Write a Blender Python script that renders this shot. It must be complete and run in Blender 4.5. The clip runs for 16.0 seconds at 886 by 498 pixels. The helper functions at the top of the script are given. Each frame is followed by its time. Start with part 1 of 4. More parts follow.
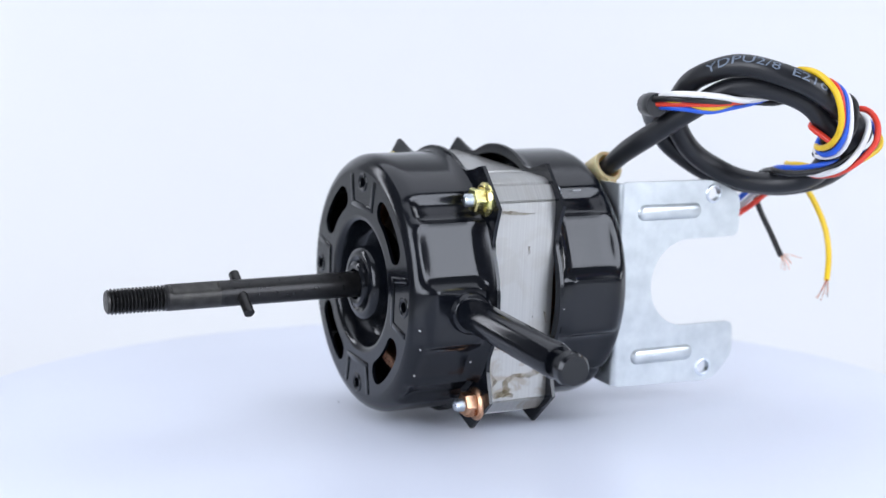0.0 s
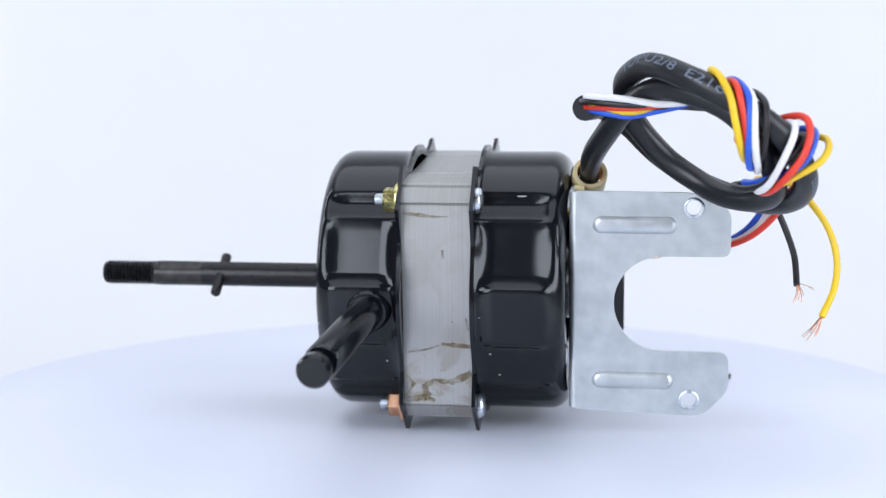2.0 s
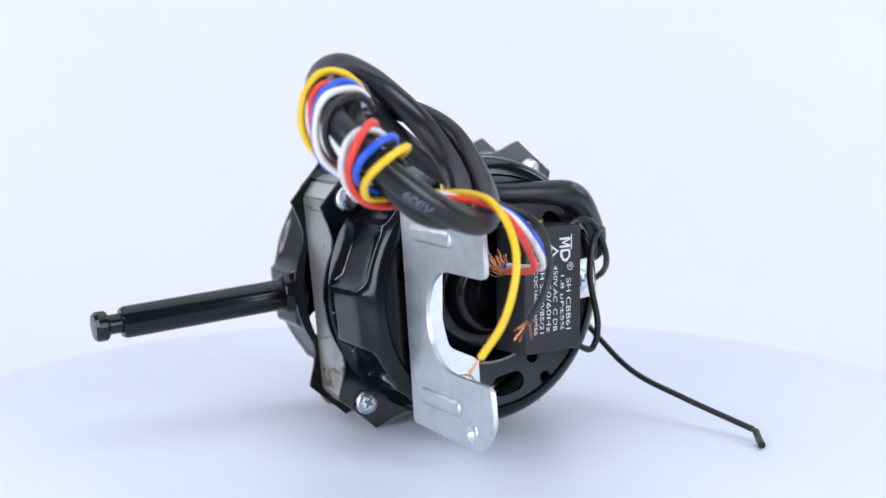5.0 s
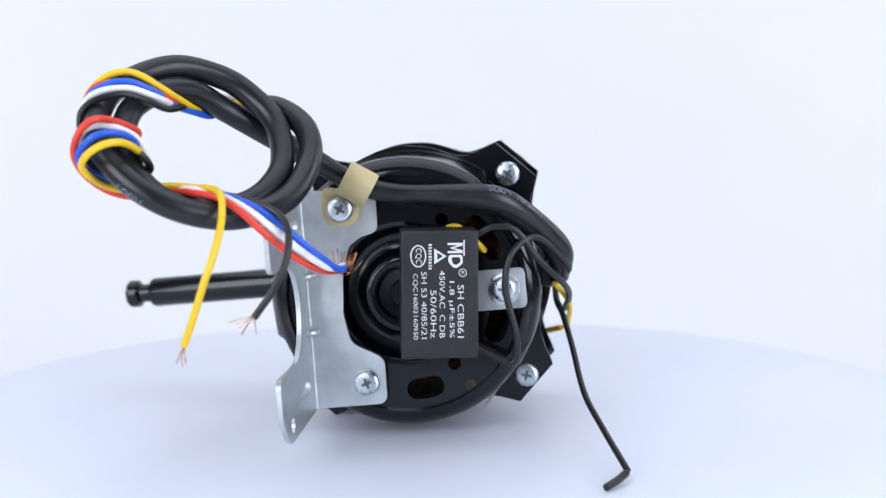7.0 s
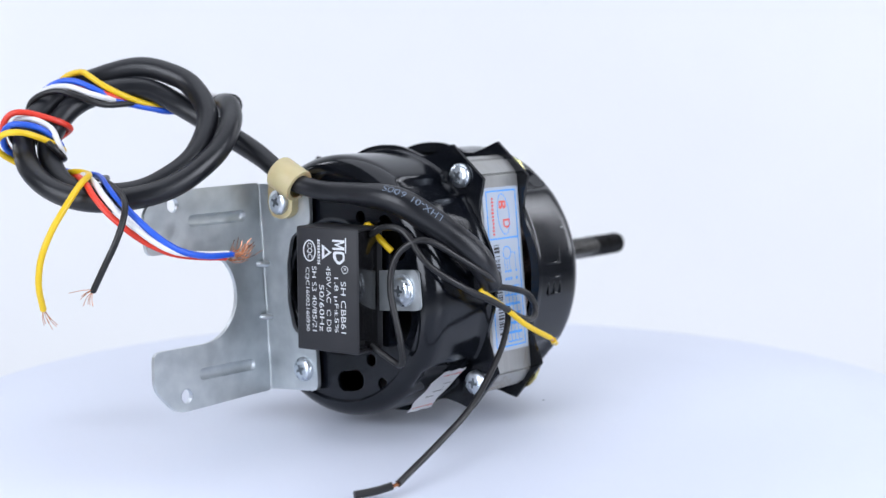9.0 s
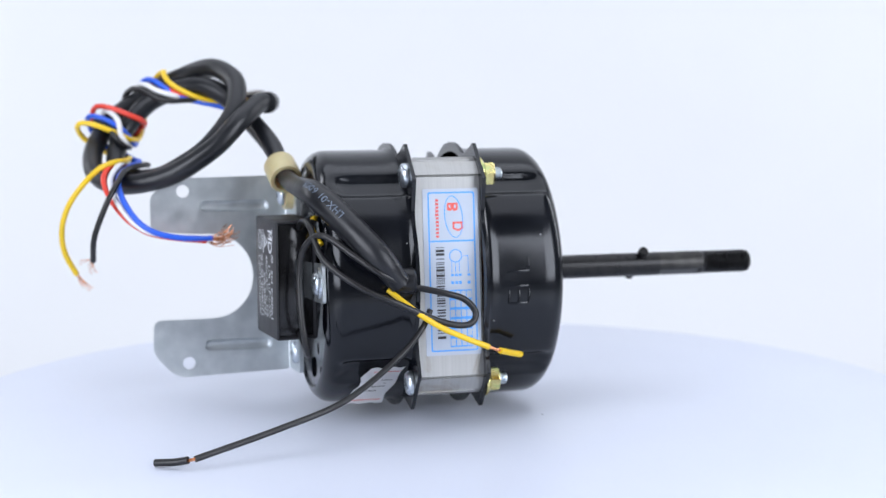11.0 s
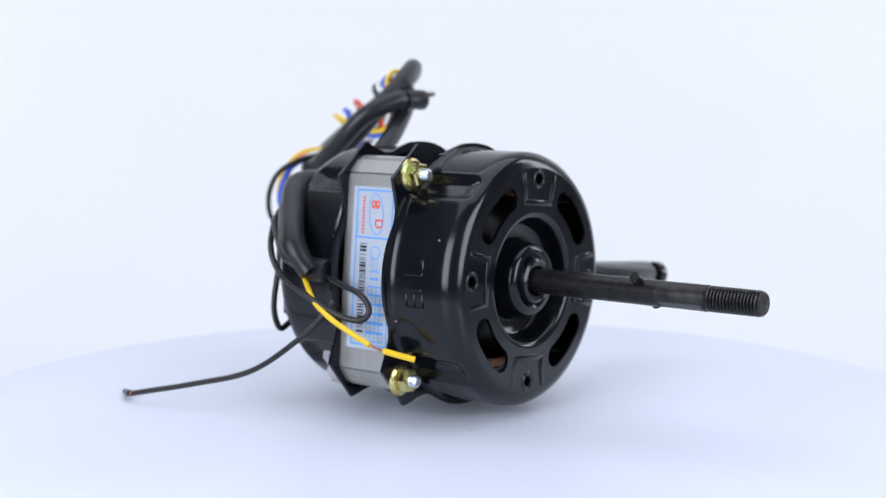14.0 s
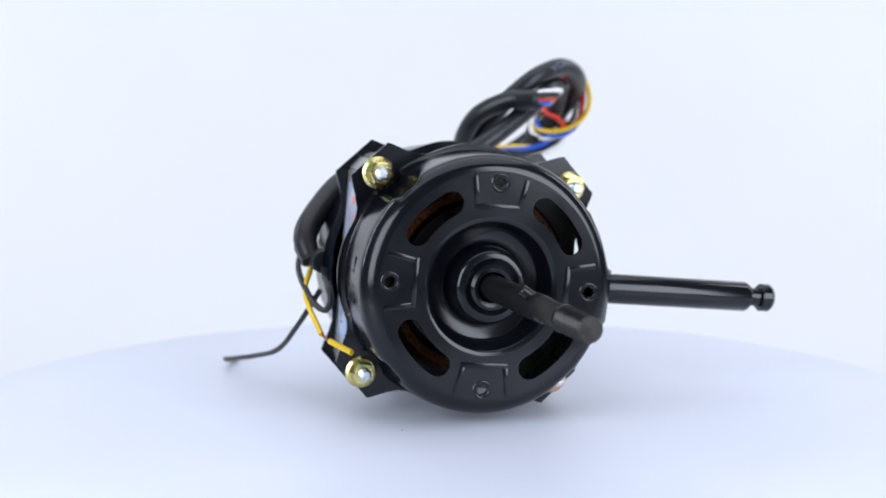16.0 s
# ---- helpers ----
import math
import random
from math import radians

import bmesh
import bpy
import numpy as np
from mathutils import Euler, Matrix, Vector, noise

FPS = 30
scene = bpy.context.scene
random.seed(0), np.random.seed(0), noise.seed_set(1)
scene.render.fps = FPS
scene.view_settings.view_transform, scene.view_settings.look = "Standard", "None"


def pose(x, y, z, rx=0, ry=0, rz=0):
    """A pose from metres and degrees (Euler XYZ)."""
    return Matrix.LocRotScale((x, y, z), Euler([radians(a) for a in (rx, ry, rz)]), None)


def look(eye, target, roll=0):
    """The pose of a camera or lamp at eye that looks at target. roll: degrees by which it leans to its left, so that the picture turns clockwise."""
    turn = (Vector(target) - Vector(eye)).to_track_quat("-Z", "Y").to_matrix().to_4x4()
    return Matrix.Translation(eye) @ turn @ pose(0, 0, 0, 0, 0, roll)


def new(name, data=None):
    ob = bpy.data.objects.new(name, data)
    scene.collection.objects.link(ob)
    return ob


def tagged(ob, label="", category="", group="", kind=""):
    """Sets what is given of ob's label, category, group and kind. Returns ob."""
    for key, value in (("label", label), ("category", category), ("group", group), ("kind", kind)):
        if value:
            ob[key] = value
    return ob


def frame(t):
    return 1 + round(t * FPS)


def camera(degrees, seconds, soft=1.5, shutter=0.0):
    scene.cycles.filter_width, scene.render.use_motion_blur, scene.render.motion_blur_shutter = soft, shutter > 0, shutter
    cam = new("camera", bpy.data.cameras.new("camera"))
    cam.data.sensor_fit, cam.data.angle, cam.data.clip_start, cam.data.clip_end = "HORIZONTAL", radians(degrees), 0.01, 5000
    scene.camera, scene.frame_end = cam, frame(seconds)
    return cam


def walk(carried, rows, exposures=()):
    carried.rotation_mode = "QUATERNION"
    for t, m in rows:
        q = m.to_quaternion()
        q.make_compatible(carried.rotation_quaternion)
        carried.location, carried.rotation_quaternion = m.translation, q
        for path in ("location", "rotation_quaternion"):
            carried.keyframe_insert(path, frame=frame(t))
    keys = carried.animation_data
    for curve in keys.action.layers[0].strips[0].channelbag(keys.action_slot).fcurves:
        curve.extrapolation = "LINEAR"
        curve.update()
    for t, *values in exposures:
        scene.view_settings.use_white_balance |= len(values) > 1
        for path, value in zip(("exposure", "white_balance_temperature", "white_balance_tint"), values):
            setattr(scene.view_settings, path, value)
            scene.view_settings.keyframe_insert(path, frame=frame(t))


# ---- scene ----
# ---- camera, path ----
MM = 0.001
cam = camera(33.59, 16.0, soft=1.4)
EYE = Vector((0.0001, -0.4829, 0.1123))
cam.data.dof.use_dof, cam.data.dof.focus_distance, cam.data.dof.aperture_fstop = True, 0.43, 12.0
PITCH, HEADING = radians(6.871), radians(0.062)
AIM = EYE + Vector((math.sin(HEADING) * math.cos(PITCH), math.cos(HEADING) * math.cos(PITCH), -math.sin(PITCH)))
walk(cam, [(0.0, look(EYE, AIM, -0.199)), (16.0, look(EYE, AIM, -0.199))])

TURN_START, TURN_RATE = 206.69, -17.51      # degrees, degrees a second
LIFT = 0.0312                               # the rotation frame's zero
TABLE_TOP = 0.0011

# ---- world and lights ----
world = bpy.data.worlds.new("studio")
scene.world = world
world.use_nodes = True
world.node_tree.nodes["Background"].inputs[0].default_value = (0.86, 0.895, 1.0, 1)
world.node_tree.nodes["Background"].inputs[1].default_value = 0.15


def softbox(name, eye, target, sx, sy, watts, colour=(1, 1, 1)):
    d = bpy.data.lights.new(name, "AREA")
    d.shape, d.size, d.size_y, d.energy, d.color = "RECTANGLE", sx, sy, watts, colour
    ob = new(name, d)
    ob.matrix_world = look(eye, target)
    return ob


LAMP = (0.885, 0.913, 1.0)
KEY = (0.845, 0.888, 1.0)
softbox("softbox_top", (0.0, 0.1, 1.15), (0, 0.05, 0), 1.5, 1.3, 10.2, KEY)
softbox("softbox_left", (-1.06, -1.28, 0.55), (0, 0, 0.10), 1.09, 1.22, 28.2, KEY)
softbox("softbox_right", (1.28, -1.06, 0.55), (0, 0, 0.10), 0.96, 1.22, 26.2, KEY)
softbox("backdrop_lamp_left", (-1.9, 0.9, 1.0), (0.2, 2.1, 0.3), 0.5, 1.6, 16.6, LAMP)
softbox("backdrop_lamp_right", (1.9, 0.9, 1.0), (-0.2, 2.1, 0.3), 0.5, 1.6, 16.6, LAMP)


# ---- materials ----
def material(name, colour, rough=0.5, metal=0.0, **extra):
    m = bpy.data.materials.new(name)
    m.use_nodes = True
    b = m.node_tree.nodes["Principled BSDF"]
    b.inputs["Base Color"].default_value = (*colour, 1)
    b.inputs["Roughness"].default_value = rough
    b.inputs["Metallic"].default_value = metal
    for k, v in extra.items():
        b.inputs[k.replace("_", " ")].default_value = v
    return m


def grain(m, colours, scale, rough=None, bump=0.0, bump_scale=None, detail=4.0, stretch=(1, 1, 1), random_amount=0.0):
    """Noise in the colour (a list of (position, colour)), the roughness (low, high) and the relief."""
    nt = m.node_tree
    b = nt.nodes["Principled BSDF"]
    tc = nt.nodes.new("ShaderNodeTexCoord")
    mp = nt.nodes.new("ShaderNodeMapping")
    mp.inputs["Scale"].default_value = stretch
    nt.links.new(tc.outputs["Object"], mp.inputs[0])
    n1 = nt.nodes.new("ShaderNodeTexNoise")
    n1.inputs["Scale"].default_value, n1.inputs["Detail"].default_value = scale, detail
    nt.links.new(mp.outputs[0], n1.inputs["Vector"])
    if colours:
        r = nt.nodes.new("ShaderNodeValToRGB")
        els = r.color_ramp.elements
        while len(els) < len(colours):
            els.new(0.5)
        for e, (p, c) in zip(els, colours):
            e.position, e.color = p, (*c, 1)
        nt.links.new(n1.outputs["Fac"], r.inputs[0])
        nt.links.new(r.outputs[0], b.inputs["Base Color"])
    if rough:
        mr = nt.nodes.new("ShaderNodeMapRange")
        mr.inputs["From Min"].default_value, mr.inputs["From Max"].default_value = 0.3, 0.7
        mr.inputs["To Min"].default_value, mr.inputs["To Max"].default_value = rough
        nt.links.new(n1.outputs["Fac"], mr.inputs[0])
        nt.links.new(mr.outputs[0], b.inputs["Roughness"])
    if bump:
        n2 = nt.nodes.new("ShaderNodeTexNoise")
        n2.inputs["Scale"].default_value = bump_scale or scale * 6
        n2.inputs["Detail"].default_value = 3
        nt.links.new(mp.outputs[0], n2.inputs["Vector"])
        bp = nt.nodes.new("ShaderNodeBump")
        bp.inputs["Strength"].default_value, bp.inputs["Distance"].default_value = bump, 0.0004
        nt.links.new(n2.outputs["Fac"], bp.inputs["Height"])
        nt.links.new(bp.outputs[0], b.inputs["Normal"])
    return m


BLACK = grain(material("black_enamel", (0.004, 0.005, 0.008), 0.12, 0, Specular_IOR_Level=0.41, Specular_Tint=(0.96, 0.98, 1.0, 1.0)),
              [(0.3, (0.0022, 0.0028, 0.0044)), (0.7, (0.004, 0.005, 0.0078))], 60, (0.12, 0.21), 0.03, 260)
BLACK_STEEL = grain(material("blackened_steel", (0.02, 0.02, 0.02), 0.33, 0.6),
                    [(0.3, (0.013, 0.013, 0.014)), (0.72, (0.024, 0.0235, 0.0235))], 420, (0.26, 0.36), 0.05, 1800)
WORN_STEEL = grain(material("worn_steel", (0.08, 0.08, 0.075), 0.36, 0.7),
                   [(0.3, (0.024, 0.0235, 0.0225)), (0.5, (0.040, 0.039, 0.037)), (0.72, (0.064, 0.062, 0.058))], 260, (0.3, 0.46), 0.12, 1500)
ZINC = grain(material("zinc_plate", (0.7, 0.75, 0.78), 0.4, 0.82),
             [(0.28, (0.50, 0.54, 0.56)), (0.5, (0.565, 0.605, 0.625)), (0.72, (0.63, 0.67, 0.685))], 210, (0.33, 0.45), 0.14, 500, detail=8)
BRIGHT = grain(material("bright_zinc", (0.7, 0.75, 0.8), 0.2, 1.0),
               [(0.3, (0.56, 0.62, 0.68)), (0.7, (0.74, 0.79, 0.84))], 400, (0.22, 0.42), 0.25, 1500)
YELLOW_ZINC = grain(material("yellow_zinc", (0.7, 0.55, 0.2), 0.25, 1.0),
                    [(0.3, (0.60, 0.48, 0.19)), (0.55, (0.70, 0.64, 0.28)), (0.72, (0.50, 0.62, 0.26))], 220, (0.15, 0.35), 0.1, 2000)
COPPER_ZINC = grain(material("copper_zinc", (0.7, 0.4, 0.25), 0.3, 1.0),
                    [(0.3, (0.55, 0.28, 0.16)), (0.7, (0.74, 0.46, 0.30))], 300, (0.2, 0.4))
SHEATH = grain(material("black_sheath", (0.005, 0.005, 0.007), 0.3, 0, Specular_IOR_Level=0.42),
               [(0.3, (0.006, 0.0068, 0.009)), (0.7, (0.011, 0.0122, 0.0155))], 90, (0.28, 0.42), 0.15, 700)
CASE = grain(material("capacitor_case", (0.010, 0.010, 0.012), 0.45, 0, Specular_IOR_Level=0.35),
             [(0.3, (0.016, 0.0165, 0.019)), (0.7, (0.023, 0.0235, 0.027))], 150, (0.4, 0.52), 0.12, 1800)
INSULATION = {n: grain(material(n + "_insulation", c, 0.38, 0), [(0.3, tuple(v * 0.88 for v in c)), (0.7, c)], 200, (0.32, 0.45))
              for n, c in dict(yellow=(0.80, 0.53, 0.012), red=(0.72, 0.045, 0.022), blue=(0.015, 0.10, 0.62),
                               white=(0.78, 0.78, 0.78), black=(0.006, 0.006, 0.007)).items()}
COPPER = grain(material("copper_wire", (0.75, 0.33, 0.16), 0.3, 1.0), [(0.3, (0.55, 0.22, 0.10)), (0.7, (0.80, 0.38, 0.20))], 500, (0.2, 0.4))
WINDING = grain(material("enamelled_winding", (0.35, 0.1, 0.03), 0.3, 0.5), [(0.3, (0.07, 0.024, 0.010)), (0.7, (0.22, 0.075, 0.024))], 900, (0.2, 0.4), 0.3, 2500, stretch=(6, 1, 1))
CLAMP = grain(material("beige_nylon", (0.5, 0.4, 0.2), 0.45, Subsurface_Weight=0.1), [(0.3, (0.47, 0.37, 0.19)), (0.7, (0.56, 0.46, 0.26))], 120, (0.4, 0.52), 0.1, 900)
EPOXY = grain(material("potting_resin", (0.006, 0.006, 0.007), 0.12), [(0.3, (0.005, 0.005, 0.006)), (0.7, (0.009, 0.009, 0.010))], 80, (0.08, 0.2), 0.2, 200)
PRINT = material("white_print", (0.62, 0.64, 0.66), 0.5)
# darker zinc, standing in for the shade inside a screw's cross
RECESS_SHADE = material("recess_shade", (0.16, 0.18, 0.20), 0.4, 0.9)
GREY_PRINT = material("grey_print", (0.13, 0.165, 0.22), 0.5)
PAPER = grain(material("label_paper", (0.75, 0.77, 0.8), 0.42, 0, Coat_Weight=1.0, Coat_Roughness=0.10, Coat_IOR=1.9), [(0.3, (0.44, 0.50, 0.59)), (0.7, (0.51, 0.57, 0.66))], 60, (0.35, 0.5))
TAG_PAPER = grain(material("tag_paper", (0.8, 0.8, 0.8), 0.6), [(0.3, (0.76, 0.77, 0.79)), (0.7, (0.84, 0.85, 0.86))], 60, (0.5, 0.7))
LABEL_BLUE = material("label_blue", (0.07, 0.33, 0.80), 0.45)
LABEL_RED = material("label_red", (0.70, 0.10, 0.08), 0.45)
LABEL_BLACK = material("label_black", (0.02, 0.02, 0.025), 0.45)
TABLE_WHITE = grain(material("table_white", (0.78, 0.79, 0.82), 0.45), [(0.3, (0.648, 0.687, 0.785)), (0.7, (0.685, 0.725, 0.823))], 9, (0.38, 0.5), 0.04, 400)
SWEEP_WHITE = grain(material("sweep_white", (0.82, 0.84, 0.86), 0.8), [(0.3, (0.82, 0.835, 0.85)), (0.7, (0.845, 0.86, 0.87))], 2, (0.7, 0.9), 0.03, 100)


def lamination_material():
    m = grain(material("lamination_steel", (0.5, 0.5, 0.5), 0.43, 0.8), None, 100)
    nt = m.node_tree
    b = nt.nodes["Principled BSDF"]
    tc = nt.nodes.new("ShaderNodeTexCoord")
    # stacked sheets: fine bands along the shaft
    mp = nt.nodes.new("ShaderNodeMapping")
    mp.inputs["Scale"].default_value = (1900, 14, 14)
    nt.links.new(tc.outputs["Object"], mp.inputs[0])
    n = nt.nodes.new("ShaderNodeTexNoise")
    n.inputs["Scale"].default_value, n.inputs["Detail"].default_value = 1.0, 3
    nt.links.new(mp.outputs[0], n.inputs["Vector"])
    r = nt.nodes.new("ShaderNodeValToRGB")
    r.color_ramp.elements[0].position, r.color_ramp.elements[0].color = 0.25, (0.385, 0.388, 0.38, 1)
    r.color_ramp.elements[1].position, r.color_ramp.elements[1].color = 0.75, (0.445, 0.448, 0.44, 1)
    nt.links.new(n.outputs["Fac"], r.inputs[0])
    # brown varnish runs, mostly low on the stack, and one streak high up
    n2 = nt.nodes.new("ShaderNodeTexNoise")
    n2.inputs["Scale"].default_value, n2.inputs["Detail"].default_value, n2.inputs["Distortion"].default_value = 70, 5, 1.6
    nt.links.new(tc.outputs["Object"], n2.inputs["Vector"])
    r2 = nt.nodes.new("ShaderNodeValToRGB")
    r2.color_ramp.elements[0].position, r2.color_ramp.elements[0].color = 0.52, (0, 0, 0, 1)
    r2.color_ramp.elements[1].position, r2.color_ramp.elements[1].color = 0.60, (0.85, 0.85, 0.85, 1)
    nt.links.new(n2.outputs["Fac"], r2.inputs[0])
    sp = nt.nodes.new("ShaderNodeSeparateXYZ")
    nt.links.new(tc.outputs["Object"], sp.inputs[0])
    height = nt.nodes.new("ShaderNodeValToRGB")
    zr = nt.nodes.new("ShaderNodeMapRange")
    zr.inputs["From Min"].default_value, zr.inputs["From Max"].default_value = -0.026, 0.052
    nt.links.new(sp.outputs[2], zr.inputs[0])
    stops = [(0.0, 0.5), (0.20, 0.4), (0.30, 0.25), (0.40, 0.15), (0.83, 0.08)]
    while len(height.color_ramp.elements) < len(stops):
        height.color_ramp.elements.new(0.5)
    for e, (q, v) in zip(height.color_ramp.elements, stops):
        e.position, e.color = q, (v, v, v, 1)
    nt.links.new(zr.outputs[0], height.inputs[0])
    both = nt.nodes.new("ShaderNodeMath")
    both.operation = "MULTIPLY"
    nt.links.new(r2.outputs[0], both.inputs[0])
    nt.links.new(height.outputs[0], both.inputs[1])
    mx = nt.nodes.new("ShaderNodeMix")
    mx.data_type = "RGBA"
    nt.links.new(both.outputs[0], mx.inputs[0])
    nt.links.new(r.outputs[0], mx.inputs[6])
    mx.inputs[7].default_value = (0.21, 0.15, 0.065, 1)
    nt.links.new(mx.outputs[2], b.inputs["Base Color"])
    bp = nt.nodes.new("ShaderNodeBump")
    bp.inputs["Strength"].default_value, bp.inputs["Distance"].default_value = 0.06, 0.0002
    nt.links.new(n.outputs["Fac"], bp.inputs["Height"])
    nt.links.new(bp.outputs[0], b.inputs["Normal"])
    return m


LAMINATION = lamination_material()


def varnish_material():
    """Thin brown varnish that lets the steel through in places."""
    m = material("brown_varnish", (0.19, 0.135, 0.036), 0.28)
    nt = m.node_tree
    b = nt.nodes["Principled BSDF"]
    tc = nt.nodes.new("ShaderNodeTexCoord")
    n = nt.nodes.new("ShaderNodeTexNoise")
    n.inputs["Scale"].default_value, n.inputs["Detail"].default_value = 260, 5
    nt.links.new(tc.outputs["Object"], n.inputs["Vector"])
    mr = nt.nodes.new("ShaderNodeMapRange")
    mr.inputs["From Min"].default_value, mr.inputs["From Max"].default_value = 0.36, 0.62
    mr.inputs["To Min"].default_value, mr.inputs["To Max"].default_value = 0.08, 0.62
    nt.links.new(n.outputs["Fac"], mr.inputs[0])
    nt.links.new(mr.outputs[0], b.inputs["Alpha"])
    return m


VARNISH = varnish_material()

# ---- mesh helpers; all shapes in millimetres ----
BODY = pose(0, 6.5, 14.4, -5.5, 0, 0)       # the motor body leans about its shaft
IDENT = Matrix.Identity(4)


def part(name, bm, mat, parent=None, label="", m=IDENT, smooth=35):
    """Links a bmesh (mm) as one mesh object under a thing or part."""
    bm.transform(Matrix.Scale(MM, 4) @ m)
    bmesh.ops.recalc_face_normals(bm, faces=bm.faces)
    me = bpy.data.meshes.new(name)
    bm.to_mesh(me)
    bm.free()
    for mm in (mat if isinstance(mat, (list, tuple)) else [mat]):
        me.materials.append(mm)
    return finish(name, me, parent, label, smooth)


def finish(name, me, parent, label, smooth):
    if smooth:
        for p in me.polygons:
            p.use_smooth = True
        me.set_sharp_from_angle(angle=radians(smooth))
    ob = new(name, me)
    if parent:
        ob.parent = parent
    return tagged(ob, label)


def box(sx, sy, sz, at=(0, 0, 0), bevel=0.0, seg=2):
    bm = bmesh.new()
    bmesh.ops.create_cube(bm, size=1.0, matrix=Matrix.Translation(at) @ Matrix.Diagonal((sx, sy, sz, 1)))
    if bevel:
        bmesh.ops.bevel(bm, geom=bm.edges[:], offset=bevel, segments=seg, profile=0.5, affect="EDGES", clamp_overlap=True)
    return bm


def lathe(profile, n=48, axis="X", r_of=None):
    """Turns a profile of (along, radius) round an axis; r_of(along, angle, radius) may shape it."""
    bm = bmesh.new()
    rings = []
    for a, r in profile:
        ring = []
        for i in range(n):
            f = 2 * math.pi * i / n
            rr = r_of(a, f, r) if r_of else r
            c, s = rr * math.cos(f), rr * math.sin(f)
            ring.append(bm.verts.new({"X": (a, c, s), "Y": (c, a, s), "Z": (c, s, a)}[axis]))
        rings.append(ring)
    for p, q in zip(rings, rings[1:]):
        for i in range(n):
            j = (i + 1) % n
            bm.faces.new((p[i], p[j], q[j], q[i]))
    if profile[0][1] > 1e-4:
        bm.faces.new(rings[0])
    if profile[-1][1] > 1e-4:
        bm.faces.new(rings[-1])
    bmesh.ops.remove_doubles(bm, verts=bm.verts[:], dist=1e-5)
    return bm


def merge(*bms):
    out = bms[0]
    for b in bms[1:]:
        me = bpy.data.meshes.new("tmp")
        b.to_mesh(me)
        b.free()
        out.from_mesh(me)
        bpy.data.meshes.remove(me)
    return out


def open_ends(bm):
    """Takes the caps off a turned ring."""
    for f in [f for f in bm.faces if len(f.verts) > 6]:
        bm.faces.remove(f)
    return bm


def moved(bm, m):
    bm.transform(m)
    return bm


def rounded(points, radii, seg=6):
    """A polygon with rounded corners: points (u, v), a radius each."""
    out, n = [], len(points)
    for i in range(n):
        p, a, b = (Vector(points[k % n]) for k in (i, i - 1, i + 1))
        r = radii[i] if isinstance(radii, (list, tuple)) else radii
        if r < 1e-3:
            out.append(tuple(p))
            continue
        da, db = (a - p).normalized(), (b - p).normalized()
        ang = da.angle(db)
        d = min(r / math.tan(ang / 2), (a - p).length * 0.49, (b - p).length * 0.49)
        for k in range(seg + 1):
            f = k / seg
            out.append(tuple((p + da * d) * (1 - f) ** 2 + p * 2 * f * (1 - f) + (p + db * d) * f ** 2))
    return out


def plate(outline, holes, thick, place, bevel=0.0):
    """A flat plate with holes: outlines of (u, v); place(u, v, w) gives the point, w from 0 to thick."""
    bm = bmesh.new()
    loops, edges = [outline, *holes], []
    for lp in loops:
        vs = [bm.verts.new((u, v, 0)) for u, v in lp]
        edges += [bm.edges.new((vs[i], vs[(i + 1) % len(vs)])) for i in range(len(vs))]
    bmesh.ops.triangle_fill(bm, use_beauty=True, use_dissolve=False, edges=edges)
    bottom = bm.faces[:]
    ret = bmesh.ops.extrude_face_region(bm, geom=bottom)
    for v in (g for g in ret["geom"] if isinstance(g, bmesh.types.BMVert)):
        v.co.z = thick
    for v in bm.verts:
        v.co = Vector(place(*v.co))
    return bm


def circle(u, v, r, n=20):
    return [(u + r * math.cos(2 * math.pi * i / n), v + r * math.sin(2 * math.pi * i / n)) for i in range(n)]


def spline(points, per=8):
    """Catmull-Rom points through the given ones."""
    ps = [Vector(p) for p in points]
    ps = [2 * ps[0] - ps[1], *ps, 2 * ps[-1] - ps[-2]]
    out = []
    for i in range(1, len(ps) - 2):
        a, b, c, d = ps[i - 1:i + 3]
        for k in range(per):
            t = k / per
            out.append(0.5 * ((2 * b) + (c - a) * t + (2 * a - 5 * b + 4 * c - d) * t * t + (3 * b - a - 3 * c + d) * t ** 3))
    out.append(ps[-2])
    return out


def tube(points, r, n=12, per=8, smooth=True):
    """A round wire or cable along the points; r may be a function of the way along it, from 0 to 1."""
    path = spline(points, per) if smooth else [Vector(p) for p in points]
    bm = bmesh.new()
    tangent = (path[1] - path[0]).normalized()
    side = tangent.orthogonal().normalized()
    rings = []
    for i, p in enumerate(path):
        t = (path[min(i + 1, len(path) - 1)] - path[max(i - 1, 0)]).normalized()
        side = (side - t * side.dot(t)).normalized()
        up = t.cross(side)
        q = r(i / (len(path) - 1)) if callable(r) else r
        rings.append([bm.verts.new(p + q * (side * math.cos(2 * math.pi * k / n) + up * math.sin(2 * math.pi * k / n))) for k in range(n)])
    for a, b in zip(rings, rings[1:]):
        for k in range(n):
            j = (k + 1) % n
            bm.faces.new((a[k], a[j], b[j], b[k]))
    bm.faces.new(rings[0])
    bm.faces.new(rings[-1])
    return bm


def smoothstep(a, b, x):
    t = min(max((x - a) / (b - a), 0), 1)
    return t * t * (3 - 2 * t)


